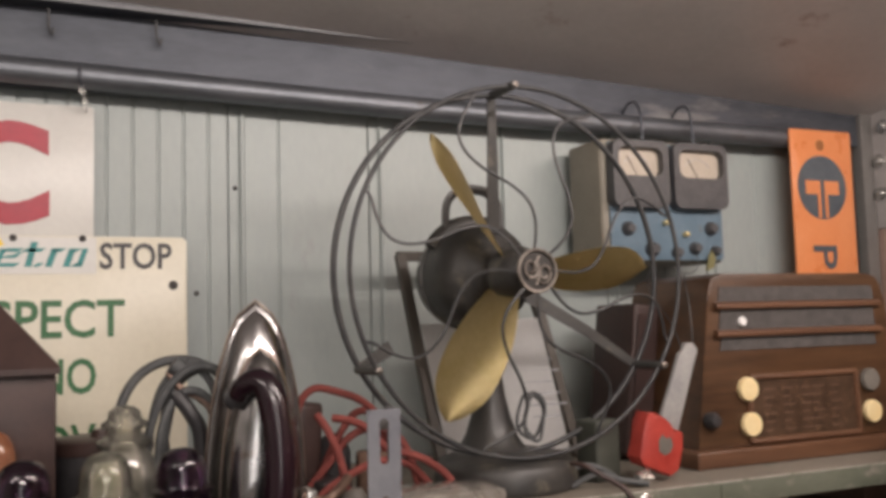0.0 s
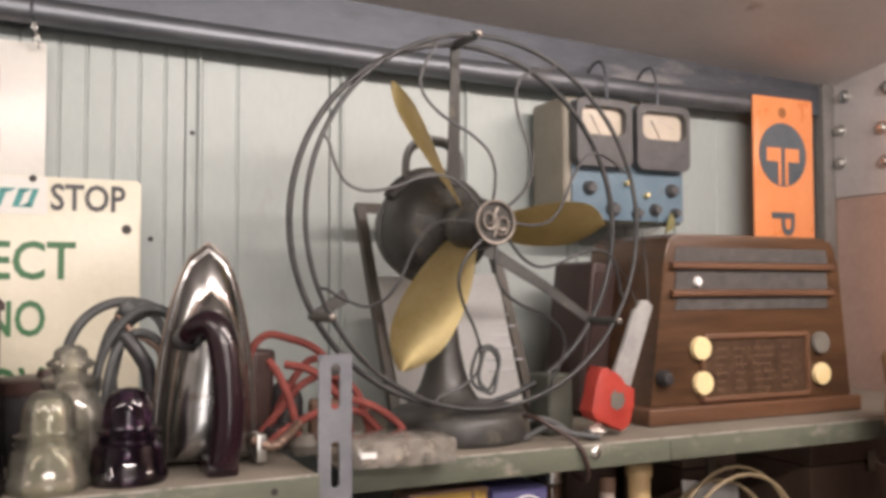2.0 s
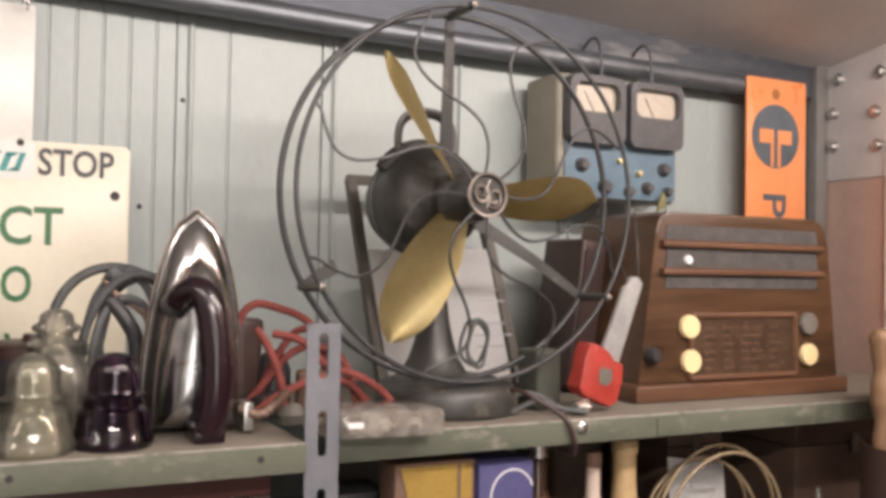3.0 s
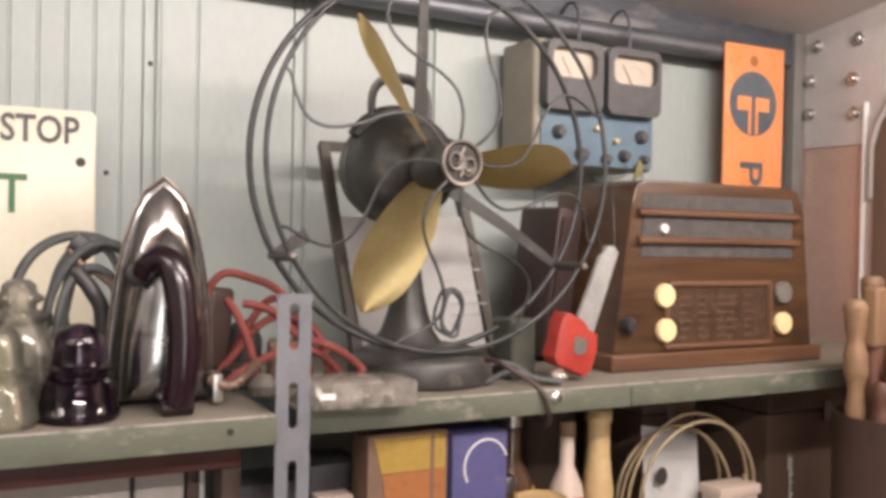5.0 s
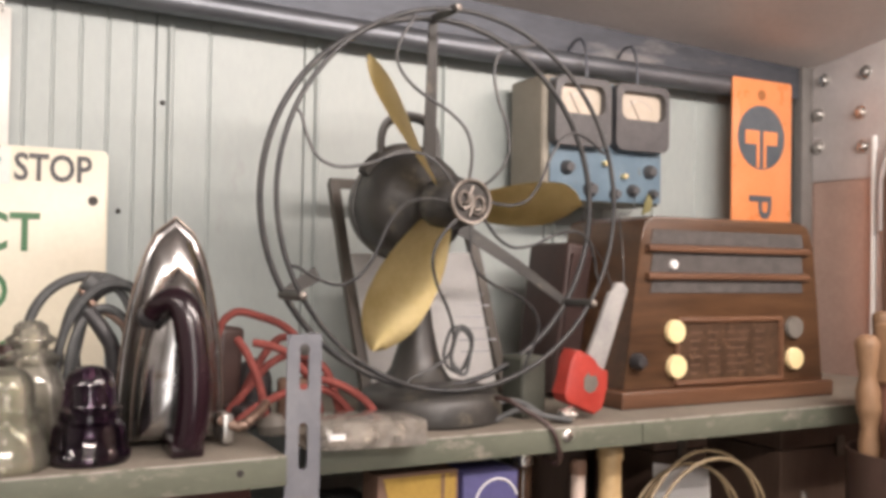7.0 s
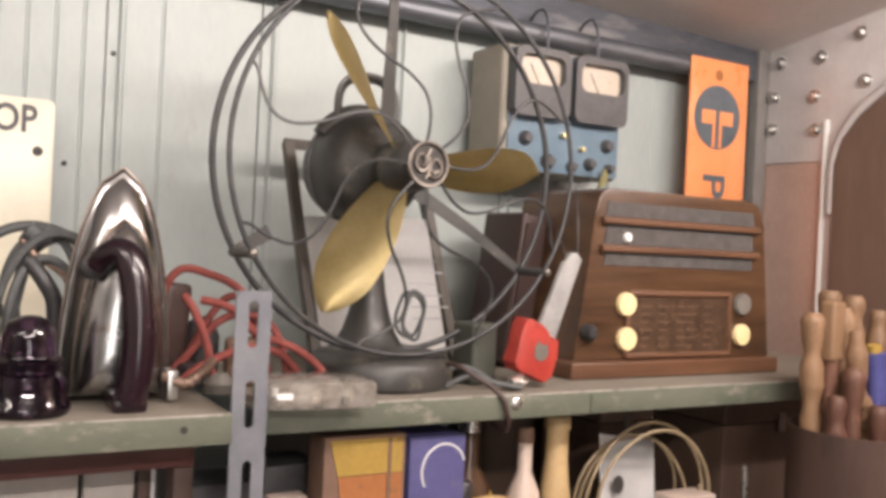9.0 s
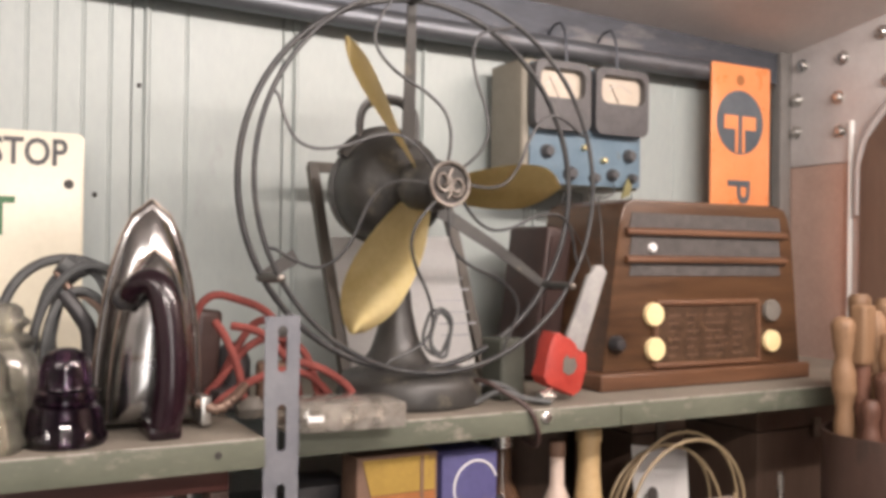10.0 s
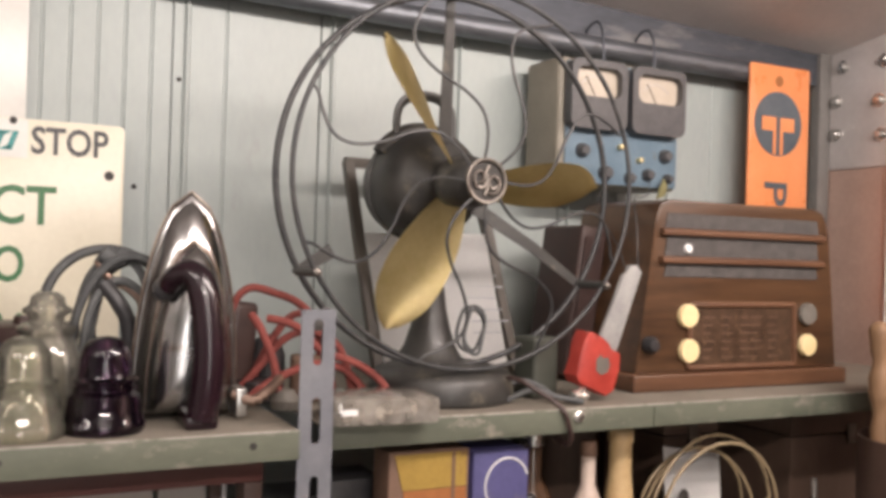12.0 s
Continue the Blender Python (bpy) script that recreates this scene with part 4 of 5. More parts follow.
grip = spline([(-0.129, 0.050, 1.476), (-0.124, 0.042, 1.486), (-0.113, 0.032, 1.490), (-0.104, 0.025, 1.482), (-0.0985, 0.019, 1.455), (-0.0965, 0.014, 1.42), (-0.0975, 0.014, 1.385), (-0.101, 0.018, 1.358)], 7)
part("handle", b_tube(grip, lambda s: 0.0095 + 0.0050 * min(1.0, s * 2.0), 18), BAKELITE, iron, "glossy maroon bakelite handle")
part("heel_post", b_box(-0.116, -0.086, 0.012, 0.06, 1.347, 1.364, 0.004), BAKELITE, iron)
part("thumb_rest", b_lathe([(0.012, 0), (0.011, 0.008), (0.006, 0.012), (0, 0.012)], (-0.130, 0.060, 1.474), 20, FACING), BLACK, iron)
part("foot", b_box(-0.060, -0.050, 0.05, 0.085, 1.350, 1.378, 0.002), STEEL, iron)
part("cord_sleeve", b_tube(spline([(-0.062, 0.06, 1.372), (-0.045, 0.05, 1.366), (-0.028, 0.055, 1.374), (-0.012, 0.07, 1.384)], 6), lambda s: 0.0052 + 0.0008 * math.sin(60 * s), 10), BRAID, iron, "copper wire cord sleeve")


# ---- glass insulators ----
def insulator(x, y, material, label, h, r, thing_name="glass_insulator", seat=1.347, thin=False):
    bore = [(0.0, 0.86), (0.26, 0.84), (0.40, 0.76), (0.46, 0.62), (0.56, 0.48), (0.68, 0.36), (0.82, 0.04)]
    if thin:
        bore = [(0.0, 0.94), (0.34, 0.91), (0.51, 0.80), (0.555, 0.62), (0.60, 0.48), (0.65, 0.43), (0.77, 0.36), (0.90, 0.04)]
    prof = [(r * q, h * s) for q, s in bore] + [(r * 0.93, 0.0), (r, 0.004), (r * 0.99, 0.009),
            (r * 0.93, h * 0.14), (r * 0.87, h * 0.34), (r * 0.83, h * 0.40), (r * 0.74, h * 0.425), (r * 0.725, h * 0.44), (r * 0.79, h * 0.458), (r * 0.79, h * 0.474), (r * 0.70, h * 0.49), (r * 0.69, h * 0.51), (r * 0.80, h * 0.535), (r * 0.81, h * 0.555),
            (r * 0.66, h * 0.585), (r * 0.635, h * 0.61), (r * 0.63, h * 0.72), (r * 0.605, h * 0.80), (r * 0.54, h * 0.88), (r * 0.42, h * 0.945), (r * 0.24, h * 0.985), (0.0, h)]
    return solid(b_lathe(prof, (x, y, seat), 44), thing_name, material, label, "insulator", "insulators on the shelf", smooth=38)


def pin_insulator(x, y, material, label, h, r, seat=1.347):
    prof = [(0.0, h * 0.94), (r * 0.28, h * 0.92), (r * 0.35, h * 0.75), (r * 0.49, h * 0.66), (r * 0.70, h * 0.58), (r * 0.81, h * 0.44), (r * 0.88, h * 0.2), (r * 0.90, 0.004), (r * 0.94, 0.0), (r, 0.004), (r * 0.97, h * 0.25), (r * 0.90, h * 0.45), (r * 0.80, h * 0.58), (r * 0.66, h * 0.64), (r * 0.58, h * 0.66), (r * 0.74, h * 0.69), (r * 0.76, h * 0.72), (r * 0.60, h * 0.75),
            (r * 0.44, h * 0.77), (r * 0.44, h * 0.81), (r * 0.62, h * 0.84), (r * 0.62, h * 0.87), (r * 0.46, h * 0.90), (r * 0.42, h * 0.96), (r * 0.26, h), (0.0, h)]
    return solid(b_lathe(prof, (x, y, seat), 44), "glass_insulator", material, label, "insulator", "insulators on the shelf", smooth=60)


insulator(-0.1835, 0.036, PURPLE_G, "dark purple glass insulator on the shelf edge", 0.0855, 0.0362)
insulator(-0.2505, 0.030, CLEAR_G, "clear pale green glass insulator with ridges", 0.087, 0.0360, thin=True)
pin_insulator(-0.229, 0.105, CLEAR_2, "tall clear straw-tinted glass insulator", 0.121, 0.035)
insulator(-0.318, 0.028, PURPLE_G, "blackish purple glass insulator beside the clear ones", 0.086, 0.036)
insulator(-0.345, 0.085, BROWN_G, "brown glazed insulator with ridges", 0.108, 0.034)

lantern = thing("lantern_box", (-0.345, 0.17, 1.347), "dark brown metal lantern box with a pitched roof", "lantern")
part("body", b_box(-0.42, -0.2905, 0.12, 0.22, 1.347, 1.502, 0.003), LANT, lantern)
bm = bmesh.new()
eave = [bm.verts.new(p) for p in ((-0.432, 0.108, 1.502), (-0.287, 0.108, 1.502), (-0.287, 0.232, 1.502), (-0.432, 0.232, 1.502))]
eave2 = [bm.verts.new(v.co + Vector((0, 0, 0.006))) for v in eave]
apex = [bm.verts.new(p) for p in ((-0.366, 0.163, 1.582), (-0.352, 0.163, 1.582), (-0.352, 0.177, 1.582), (-0.366, 0.177, 1.582))]
bm.faces.new(eave[::-1])
bm.faces.new(apex)
for a, b in ((eave, eave2), (eave2, apex)):
    for i in range(4):
        bm.faces.new((a[i], a[(i + 1) % 4], b[(i + 1) % 4], b[i]))
part("roof", bm, LANT, lantern, smooth=20)

tin = thing("round_tin", (-0.245, 0.19, 1.347), "black round tin standing behind the glass insulators", "tin")
part("body", b_lathe([(0.050, 0), (0.051, 0.003), (0.051, 0.072), (0.050, 0.074)], (-0.245, 0.19, 1.347), 36), BLACK, tin)
part("lid", b_lathe([(0.0525, 0.070), (0.0525, 0.082), (0.050, 0.084), (0.012, 0.085), (0.010, 0.092), (0, 0.093)], (-0.245, 0.19, 1.347), 36), LANT, tin)


# ---- cables behind the iron ----
def hoop(cx, cz, rx, rz, y, dy, turns, seed, r, material, name, label):
    rnd = random.Random(seed)
    ph = rnd.uniform(0, 6)
    pts = []
    for i in range(int(26 * turns)):
        a = -1.2 + 2 * math.pi * i / 26
        k = 1 + 0.05 * math.sin(a * 0.7 + ph)
        pts.append((cx + rx * k * math.cos(a) + 0.004 * math.sin(a * 1.7 + ph), y + dy * math.sin(a * 0.5 + ph), max(1.347 + r, cz + rz * k * math.sin(a))))
    return solid(b_tube(spline(pts, 3), r, 9), name, material, label, "cable", "cables behind the iron")


hoop(-0.168, 1.427, 0.066, 0.080, 0.165, 0.018, 1.25, 3, 0.0052, RUBBER, "cable_coil", "looped grey rubber cable")
hoop(-0.150, 1.425, 0.056, 0.082, 0.150, 0.012, 1.2, 5, 0.0046, RUBBER, "cable_coil", "looped grey rubber cable")
hoop(-0.135, 1.420, 0.050, 0.076, 0.175, 0.014, 1.4, 8, 0.0050, BLACK, "cable_coil", "looped black cable behind the iron")
hoop(-0.160, 1.410, 0.040, 0.070, 0.140, 0.010, 1.1, 11, 0.0046, RUBBER, "cable_coil", "looped grey rubber cable")
solid(b_tube(spline([(-0.176, 0.135, 1.475), (-0.162, 0.128, 1.455), (-0.152, 0.13, 1.43), (-0.15, 0.135, 1.36)], 6), 0.008, 10), "cable_plug", BLACK, "black plug on the grey cable", "plug")

for pts, rr, mt, lb in (([(-0.205, 0.17, 1.40), (-0.190, 0.16, 1.475), (-0.165, 0.155, 1.502), (-0.140, 0.15, 1.488), (-0.128, 0.15, 1.44), (-0.13, 0.16, 1.36)], 0.0042, RUBBER, "grey cable arching behind the iron"),
                        ([(-0.182, 0.15, 1.498), (-0.170, 0.145, 1.480), (-0.150, 0.14, 1.468), (-0.138, 0.14, 1.445), (-0.142, 0.145, 1.36)], 0.0040, BRAID, "brown cloth cable behind the iron"),
                        ([(-0.196, 0.155, 1.36), (-0.186, 0.15, 1.43), (-0.172, 0.15, 1.492), (-0.158, 0.15, 1.508)], 0.0050, RUBBER, "grey cable end tied to the loops")):
    solid(b_tube(spline(pts, 7), rr, 9), "cable_loop", mt, lb, "cable", "cables behind the iron")
solid(b_tube([(-0.178, 0.148, 1.506), (-0.166, 0.148, 1.497)], 0.0105, 10), "cable_tie", RUBBER, "wrapped tie round the grey cables", "cable tie")
cords = [
    [(-0.052, 0.16, 1.352), (-0.042, 0.165, 1.44), (-0.025, 0.16, 1.470), (0.005, 0.155, 1.466), (0.035, 0.15, 1.452), (0.060, 0.15, 1.42), (0.075, 0.15, 1.352)],
    [(-0.030, 0.12, 1.445), (-0.022, 0.105, 1.428), (-0.010, 0.10, 1.395), (-0.003, 0.10, 1.360), (0.004, 0.11, 1.352)],
    [(-0.010, 0.13, 1.440), (0.010, 0.12, 1.436), (0.028, 0.12, 1.426), (0.048, 0.115, 1.405), (0.085, 0.11, 1.392), (0.112, 0.10, 1.372), (0.120, 0.085, 1.350)],
    [(-0.045, 0.10, 1.352), (-0.02, 0.10, 1.372), (0.010, 0.105, 1.385), (0.040, 0.11, 1.392), (0.075, 0.12, 1.384), (0.10, 0.12, 1.36)],
    [(-0.035, 0.15, 1.36), (-0.01, 0.145, 1.39), (0.015, 0.15, 1.415), (0.045, 0.15, 1.424), (0.075, 0.14, 1.408), (0.09, 0.13, 1.36)],
    [(-0.02, 0.17, 1.352), (0.0, 0.17, 1.40), (0.03, 0.17, 1.44), (0.055, 0.165, 1.43), (0.065, 0.16, 1.37)],
]
for c in cords:
    solid(b_tube(spline(c, 8), 0.0044, 10), "cloth_cord", CORD, "faded red cloth-covered cord in a tangle", "cord", "red cords")
solid(b_box(-0.030, 0.010, 0.13, 0.17, 1.347, 1.372, 0.006, 3, 20), "cord_plug", BLACK, "black plug among the red cords", "plug")
# three plain lumps added to darken the unclear jumble behind the cords
solid(b_box(-0.046, -0.014, 0.165, 0.20, 1.347, 1.455, 0.008, 3, 14, 4), "switch_block", LANT, "dark brown block added to fill the dark jumble behind the red cords", "switch")
solid(b_lathe([(0.016, 0), (0.020, 0.004), (0.021, 0.05), (0.015, 0.066), (0.006, 0.072), (0, 0.073)], (0.006, 0.185, 1.345), 24), "lamp_holder", BLACK, "black rounded lump added to fill the dark jumble behind the red cords", "lampholder")
solid(b_box(0.030, 0.078, 0.15, 0.185, 1.343, 1.395, 0.006, 3, -15), "switch_block", BOX_D, "dark brown block behind the red cords", "switch")
solid(b_lathe([(0.006, 0), (0.014, 0.002), (0.016, 0.012), (0.010, 0.022), (0, 0.024)], (0.003, 0.10, 1.345), 16), "lamp_plug", GREYK, "grey pear-shaped plug on the red cord", "plug")


# ---- acrylic box over the shelf edge ----
acr = thing("acrylic_box", (0.084, 0.032, 1.343), "small clear acrylic box overhanging the shelf edge", "box")
part("body", b_box(0.026, 0.137, -0.003, 0.074, 1.3435, 1.371, 0.006, 2, -6), ACRYL, acr)
for ix, iy, iw, ih, turn in ((0.046, 0.022, 0.016, 0.006, 12), (0.072, 0.014, 0.010, 0.013, -20), (0.088, 0.038, 0.022, 0.005, 30), (0.110, 0.018, 0.008, 0.011, 8), (0.056, 0.046, 0.012, 0.009, 50), (0.036, 0.010, 0.012, 0.010, -8), (0.096, 0.050, 0.014, 0.008, 15), (0.120, 0.036, 0.007, 0.014, -12)):
    part("insert", b_box(ix, ix + iw, iy, iy + 0.012, 1.3475, 1.3475 + ih, 0.001, 1, turn), FROST, acr, "pale part cast inside")
part("hole", b_box(0.096, 0.103, -0.0075, -0.0055, 1.350, 1.357, 0, 1, -6), GREYK, acr, "small dark square hole")
part("label", b_box(0.030, 0.046, -0.0005, 0.0005, 1.355, 1.361, 0, 1, -6), PAPER, acr, "white paper tab")


# ---- red scraper tool and foil ----
tool = thing("scraper_tool", (0.345, 0.045, 1.343), "red plastic handled steel scraper leaning by the radio", "scraper")
lean = Matrix.Translation((0.3735, 0.075, 1.3600)) @ Matrix.Rotation(radians(15), 4, "Y") @ Matrix.Diagonal((1.16, 1, 1, 1))
bm = b_plate([(-0.020, 0.0), (0.018, -0.006), (0.026, 0.003), (0.027, 0.030), (0.023, 0.049), (0.014, 0.051), (0.002, 0.050), (-0.009, 0.056), (-0.014, 0.064), (-0.024, 0.063), (-0.027, 0.050), (-0.025, 0.030), (-0.026, 0.008)], 0.026, lean @ at_y(-0.013), 0.006)
part("handle", bm, TOOLRED, tool, "red plastic handle with a worn mark")
part("worn_mark", b_plate([(-0.004, 0.020), (0.004, 0.017), (0.010, 0.022), (0.012, 0.031), (0.007, 0.040), (0.001, 0.037), (-0.003, 0.041), (-0.007, 0.033)], 0.0008, lean @ at_y(-0.0138)), GREYK, tool, "rubbed grey mark")
part("blade", b_plate([(-0.004, 0.050), (0.022, 0.048), (0.030, 0.154), (0.022, 0.160), (0.012, 0.157), (0.011, 0.146), (0.007, 0.143), (0.002, 0.095)], 0.006, lean @ at_y(-0.004), 0.0015), SATIN, tool, "scuffed steel blade")
solid(b_box(0.306, 0.346, 0.10, 0.14, 1.343, 1.418, 0.006, 3, 10), "small_block", surf("grey_green_paint", (0.04, 0.043, 0.034), (0.06, 0.063, 0.05), 0.6), "grey-green painted block beside the scraper", "block")
bm = bmesh.new()
bmesh.ops.create_icosphere(bm, subdivisions=2, radius=0.014)
for v in bm.verts:
    v.co *= 0.75 + 0.5 * noise.noise(v.co * 120)
bmesh.ops.scale(bm, verts=bm.verts, vec=(1.2, 0.8, 0.8))
bmesh.ops.translate(bm, verts=bm.verts, vec=(0.348, 0.058, 1.3535))
solid(bm, "foil_scrap", FOIL, "crumpled scrap of silver foil on the shelf", "foil", smooth=0)
for k, pts in enumerate(([(0.262, 0.08, 1.347), (0.29, 0.07, 1.360), (0.32, 0.06, 1.352), (0.345, 0.044, 1.348)], [(0.25, 0.105, 1.347), (0.285, 0.10, 1.366), (0.31, 0.09, 1.362), (0.325, 0.07, 1.348)])):
    solid(b_tube(spline(pts, 6), 0.0035, 8), "flex_end", RUBBER, "stray end of dark flex by the scraper", "cable", "flex ends")
# thin wires hanging in front of the meter box
for pts in ([(0.655, 0.318, 1.640), (0.60, 0.25, 1.615), (0.52, 0.17, 1.60), (0.470, 0.12, 1.595), (0.452, 0.09, 1.55), (0.445, 0.08, 1.50), (0.43, 0.08, 1.46)],
            [(0.560, 0.318, 1.665), (0.52, 0.25, 1.63), (0.47, 0.20, 1.585), (0.462, 0.14, 1.53), (0.455, 0.10, 1.47)]):
    solid(b_tube(spline(pts, 8), 0.0009, 6), "test_lead", WIRE, "thin dark test lead hanging from the meter box", "wire", "test leads")


# ---- radio ----
radio = thing("table_radio", (0.66, 0.2, 1.343), "old walnut table radio with ivory knobs on the shelf", "radio")
RY = 0.118


def radio_x(z):
    s = (z - 1.36) / (1.59 - 1.36)
    return 0.478 + 0.030 * s, 0.852 - 0.028 * s


body = []
for z in (1.366, 1.48, 1.560):
    body.append(z)
right = [(radio_x(z)[1], z) for z in body] + [(0.824, 1.577), (0.815, 1.591), (0.797, 1.597)]
left = [(0.530, 1.597), (0.514, 1.591), (0.507, 1.577)] + [(radio_x(z)[0], z) for z in body[::-1]]
part("cabinet", b_plate(right + left, 0.17, at_y(RY), 0.004), WOOD, radio)
part("plinth", b_box(0.466, 0.858, RY - 0.014, RY + 0.18, 1.343, 1.366, 0.004, 3), WOOD_L, radio, "lighter wooden plinth")
for z0, z1 in ((1.559, 1.579), (1.521, 1.549), (1.494, 1.512)):
    part("grille", b_plate([(0.520, z0), (0.806, z0), (0.802, z1), (0.524, z1)], 0.002, at_y(RY - 0.0015)), GRILLE, radio, "grey-brown speaker cloth")
for z in (1.5535, 1.5165):
    part("slat", b_tube([(0.512, RY - 0.005, z), (0.812, RY - 0.005, z)], 0.0055, 10, flat=0.8), WOOD_L, radio, "lighter wooden louvre slat")
part("button", b_lathe([(0.0065, 0), (0.0065, 0.003), (0.005, 0.005), (0, 0.005)], (0.558, RY - 0.002, 1.532), 18, FACING), PAPER, radio, "small white button")
fr = [(0.565, 1.372), (0.762, 1.372), (0.760, 1.457), (0.567, 1.457)]
for (xa, za), (xb, zb) in zip(fr, fr[1:] + fr[:1]):
    part("dial_frame", b_tube([(xa, RY - 0.002, za), (xb, RY - 0.002, zb)], 0.0042, 8), WOOD_L, radio)
dial = part("dial", b_plate([(0.568, 1.376), (0.759, 1.376), (0.757, 1.453), (0.570, 1.453)], 0.002, at_y(RY - 0.0015)), DIAL, radio, "dark brown tuning dial")
for i in range(6):
    for k in range(5):
        px = 0.590 + 0.029 * k + 0.005 * ((i * 3 + k) % 3)
        part("print_line", b_box(px, px + 0.013 + 0.004 * ((i + 2 * k) % 3), RY - 0.0022, RY - 0.0017, 1.384 + 0.011 * i, 1.3855 + 0.011 * i), BOX_D, dial)
knob = [(0.0158, 0), (0.0160, 0.005), (0.0148, 0.0075), (0.0, 0.008)]
for kx, kz, mt, lb in ((0.561, 1.442, IVORY, "ivory knob"), (0.564, 1.395, IVORY, "ivory knob"), (0.786, 1.399, IVORY, "ivory knob"), (0.785, 1.444, GREYK, "bare grey knob boss")):
    part("knob", b_lathe(knob, (kx, RY - 0.001, kz), 28, FACING), mt, radio, lb)
part("side_switch", b_lathe([(0.011, 0), (0.012, 0.008), (0.007, 0.016), (0, 0.017)], (0.497, RY - 0.001, 1.404), 18, FACING), BLACK, radio, "black side switch knob")

# added dark block that stands in for the radio's slanted left flank
side = thing("flank_block", (0.45, 0.24, 1.343), "dark slanted block standing in for the radio's left flank", "case")
part("body", b_box(0.448, 0.492, 0.22, 0.32, 1.346, 1.560, 0.006, 3, 0, 7), LANT, side)
part("front", b_box(0.454, 0.486, 0.216, 0.2195, 1.365, 1.545, 0.001, 1, 0, 7), LANT, side)


# ---- lower shelf ----
LZ = 1.060
rail = thing("timber_frame", (-0.4, 0.06, 1.06), "maroon timber frame standing under the shelf", "frame")
part("rail", b_box(-0.95, -0.034, 0.04, 0.075, 1.288, 1.314, 0.003), MAROON, rail)
part("upright", b_box(-0.053, -0.034, 0.041, 0.074, 1.060, 1.2878, 0.003), BIN, rail)
part("upright", b_box(-0.0600, -0.0550, 0.100, 0.112, 1.060, 1.300, 0.001), GREYP, rail, "narrow grey strip")
part("upright", b_box(-0.0735, -0.0620, 0.094, 0.108, 1.060, 1.300, 0.002), BIN, rail)
PALEB = surf("pale_grey_board", (0.40, 0.365, 0.335), (0.48, 0.445, 0.41), 0.6, 0, 10, 110, 0.12, (0.30, 0.26, 0.23), 0.62, 14, (1, 1, 0.3))
for x0, x1, lb in ((-0.60, -0.128, "wide pale grey board standing behind the timber frame"), (-0.1235, -0.0760, "narrow pale board standing behind the timber frame")):
    board = thing("pale_board", ((x0 + x1) / 2, 0.110, LZ), lb, "board", "pale boards")
    part("panel", b_box(x0, x1, 0.100, 0.114, LZ, 1.300, 0.002), PALEB, board)
    part("edge_strip", b_box(x0 + 0.001, x0 + 0.006, 0.0975, 0.0998, LZ, 1.299, 0.0006), PALEB, board)
carton = thing("carton", (0.16, 0.1, LZ), "yellow and orange printed carton on the lower shelf", "carton")
part("box", b_box(0.104, 0.200, 0.052, 0.095, LZ, 1.303, 0.002), BOX_D, carton)
part("print", b_plate([(0.120, 1.262), (0.196, 1.262), (0.196, 1.300), (0.110, 1.300)], 0.001, at_y(0.0508)), BOX_Y, carton, "yellow printed panel")
part("print", b_plate([(0.150, LZ + 0.01), (0.196, LZ + 0.01), (0.196, 1.261), (0.1205, 1.261)], 0.001, at_y(0.0508)), BOX_O, carton, "orange printed panel")
part("stripe", b_plate([(0.178, LZ + 0.01), (0.182, LZ + 0.01), (0.182, 1.300), (0.178, 1.300)], 0.0006, at_y(0.0500)), BOX_D, carton)
carton = thing("carton", (0.24, 0.1, LZ), "blue carton with a pale printed ring", "carton")
part("box", b_box(0.206, 0.277, 0.052, 0.17, LZ, 1.297, 0.002), BOX_B, carton)
ring = [(0.249 + 0.028 * math.cos(radians(a)), 0.0515, 1.258 + 0.030 * math.sin(radians(a))) for a in range(20, 215, 12)]
part("ring_print", b_tube(ring, 0.0011, 6), PAPER, carton, "pale ring mark")
carton = thing("carton", (0.03, 0.16, LZ), "small black carton on the lower shelf", "carton", "dark cartons")
part("box", b_box(-0.026, 0.055, 0.10, 0.17, LZ, 1.252, 0.003), BLACK, carton)
carton2 = thing("carton", (0.06, 0.16, LZ), "black carton with a pale top edge", "carton", "dark cartons")
part("box", b_box(0.062, 0.124, 0.11, 0.18, LZ, 1.263, 0.003), BLACK, carton2)
part("lid_strip", b_box(0.060, 0.101, 0.08, 0.1085, LZ, 1.236, 0.003), WHITE_B, carton2, "pale lid")


def bottle(x, y, material, r, h, neck, cap, label, name="bottle"):
    b = thing(name, (x, y, LZ), label, "bottle", "bottles on the lower shelf")
    sh = h * 0.62
    part("body", b_lathe([(r * 0.9, 0), (r, 0.004), (r, sh), (r * 0.85, sh + (h - sh) * 0.25), (neck, sh + (h - sh) * 0.55), (neck, h)], (x, y, LZ), 28), material, b)
    part("cap", b_lathe([(neck * 1.15, h - 0.001), (neck * 1.15, h + 0.014), (neck * 0.9, h + 0.017), (0, h + 0.017)], (x, y, LZ), 20), cap, b)
    return b


b1 = bottle(0.325, 0.12, BOTTLE, 0.030, 0.225, 0.012, STEEL, "dark brown glass bottle with a yellow label")
part("label", b_lathe([(0.0304, 0.150), (0.0302, 0.138)][::-1], (0.325, 0.12, LZ), 28), BOX_Y, b1, "yellow paper label")
b2 = bottle(0.384, 0.085, WHITE_B, 0.023, 0.215, 0.009, BOX_D, "off-white oil bottle with faded red print")
part("print", b_box(0.376, 0.393, 0.0610, 0.0625, 1.198, 1.203, 0.0004), TOOLRED, b2, "faded red print bar")
for i in range(4):
    part("print", b_box(0.372 + 0.0065 * i, 0.3755 + 0.0065 * i, 0.0606, 0.0622, 1.183, 1.192, 0.0003), BLACK_P, b2, "black print bar")
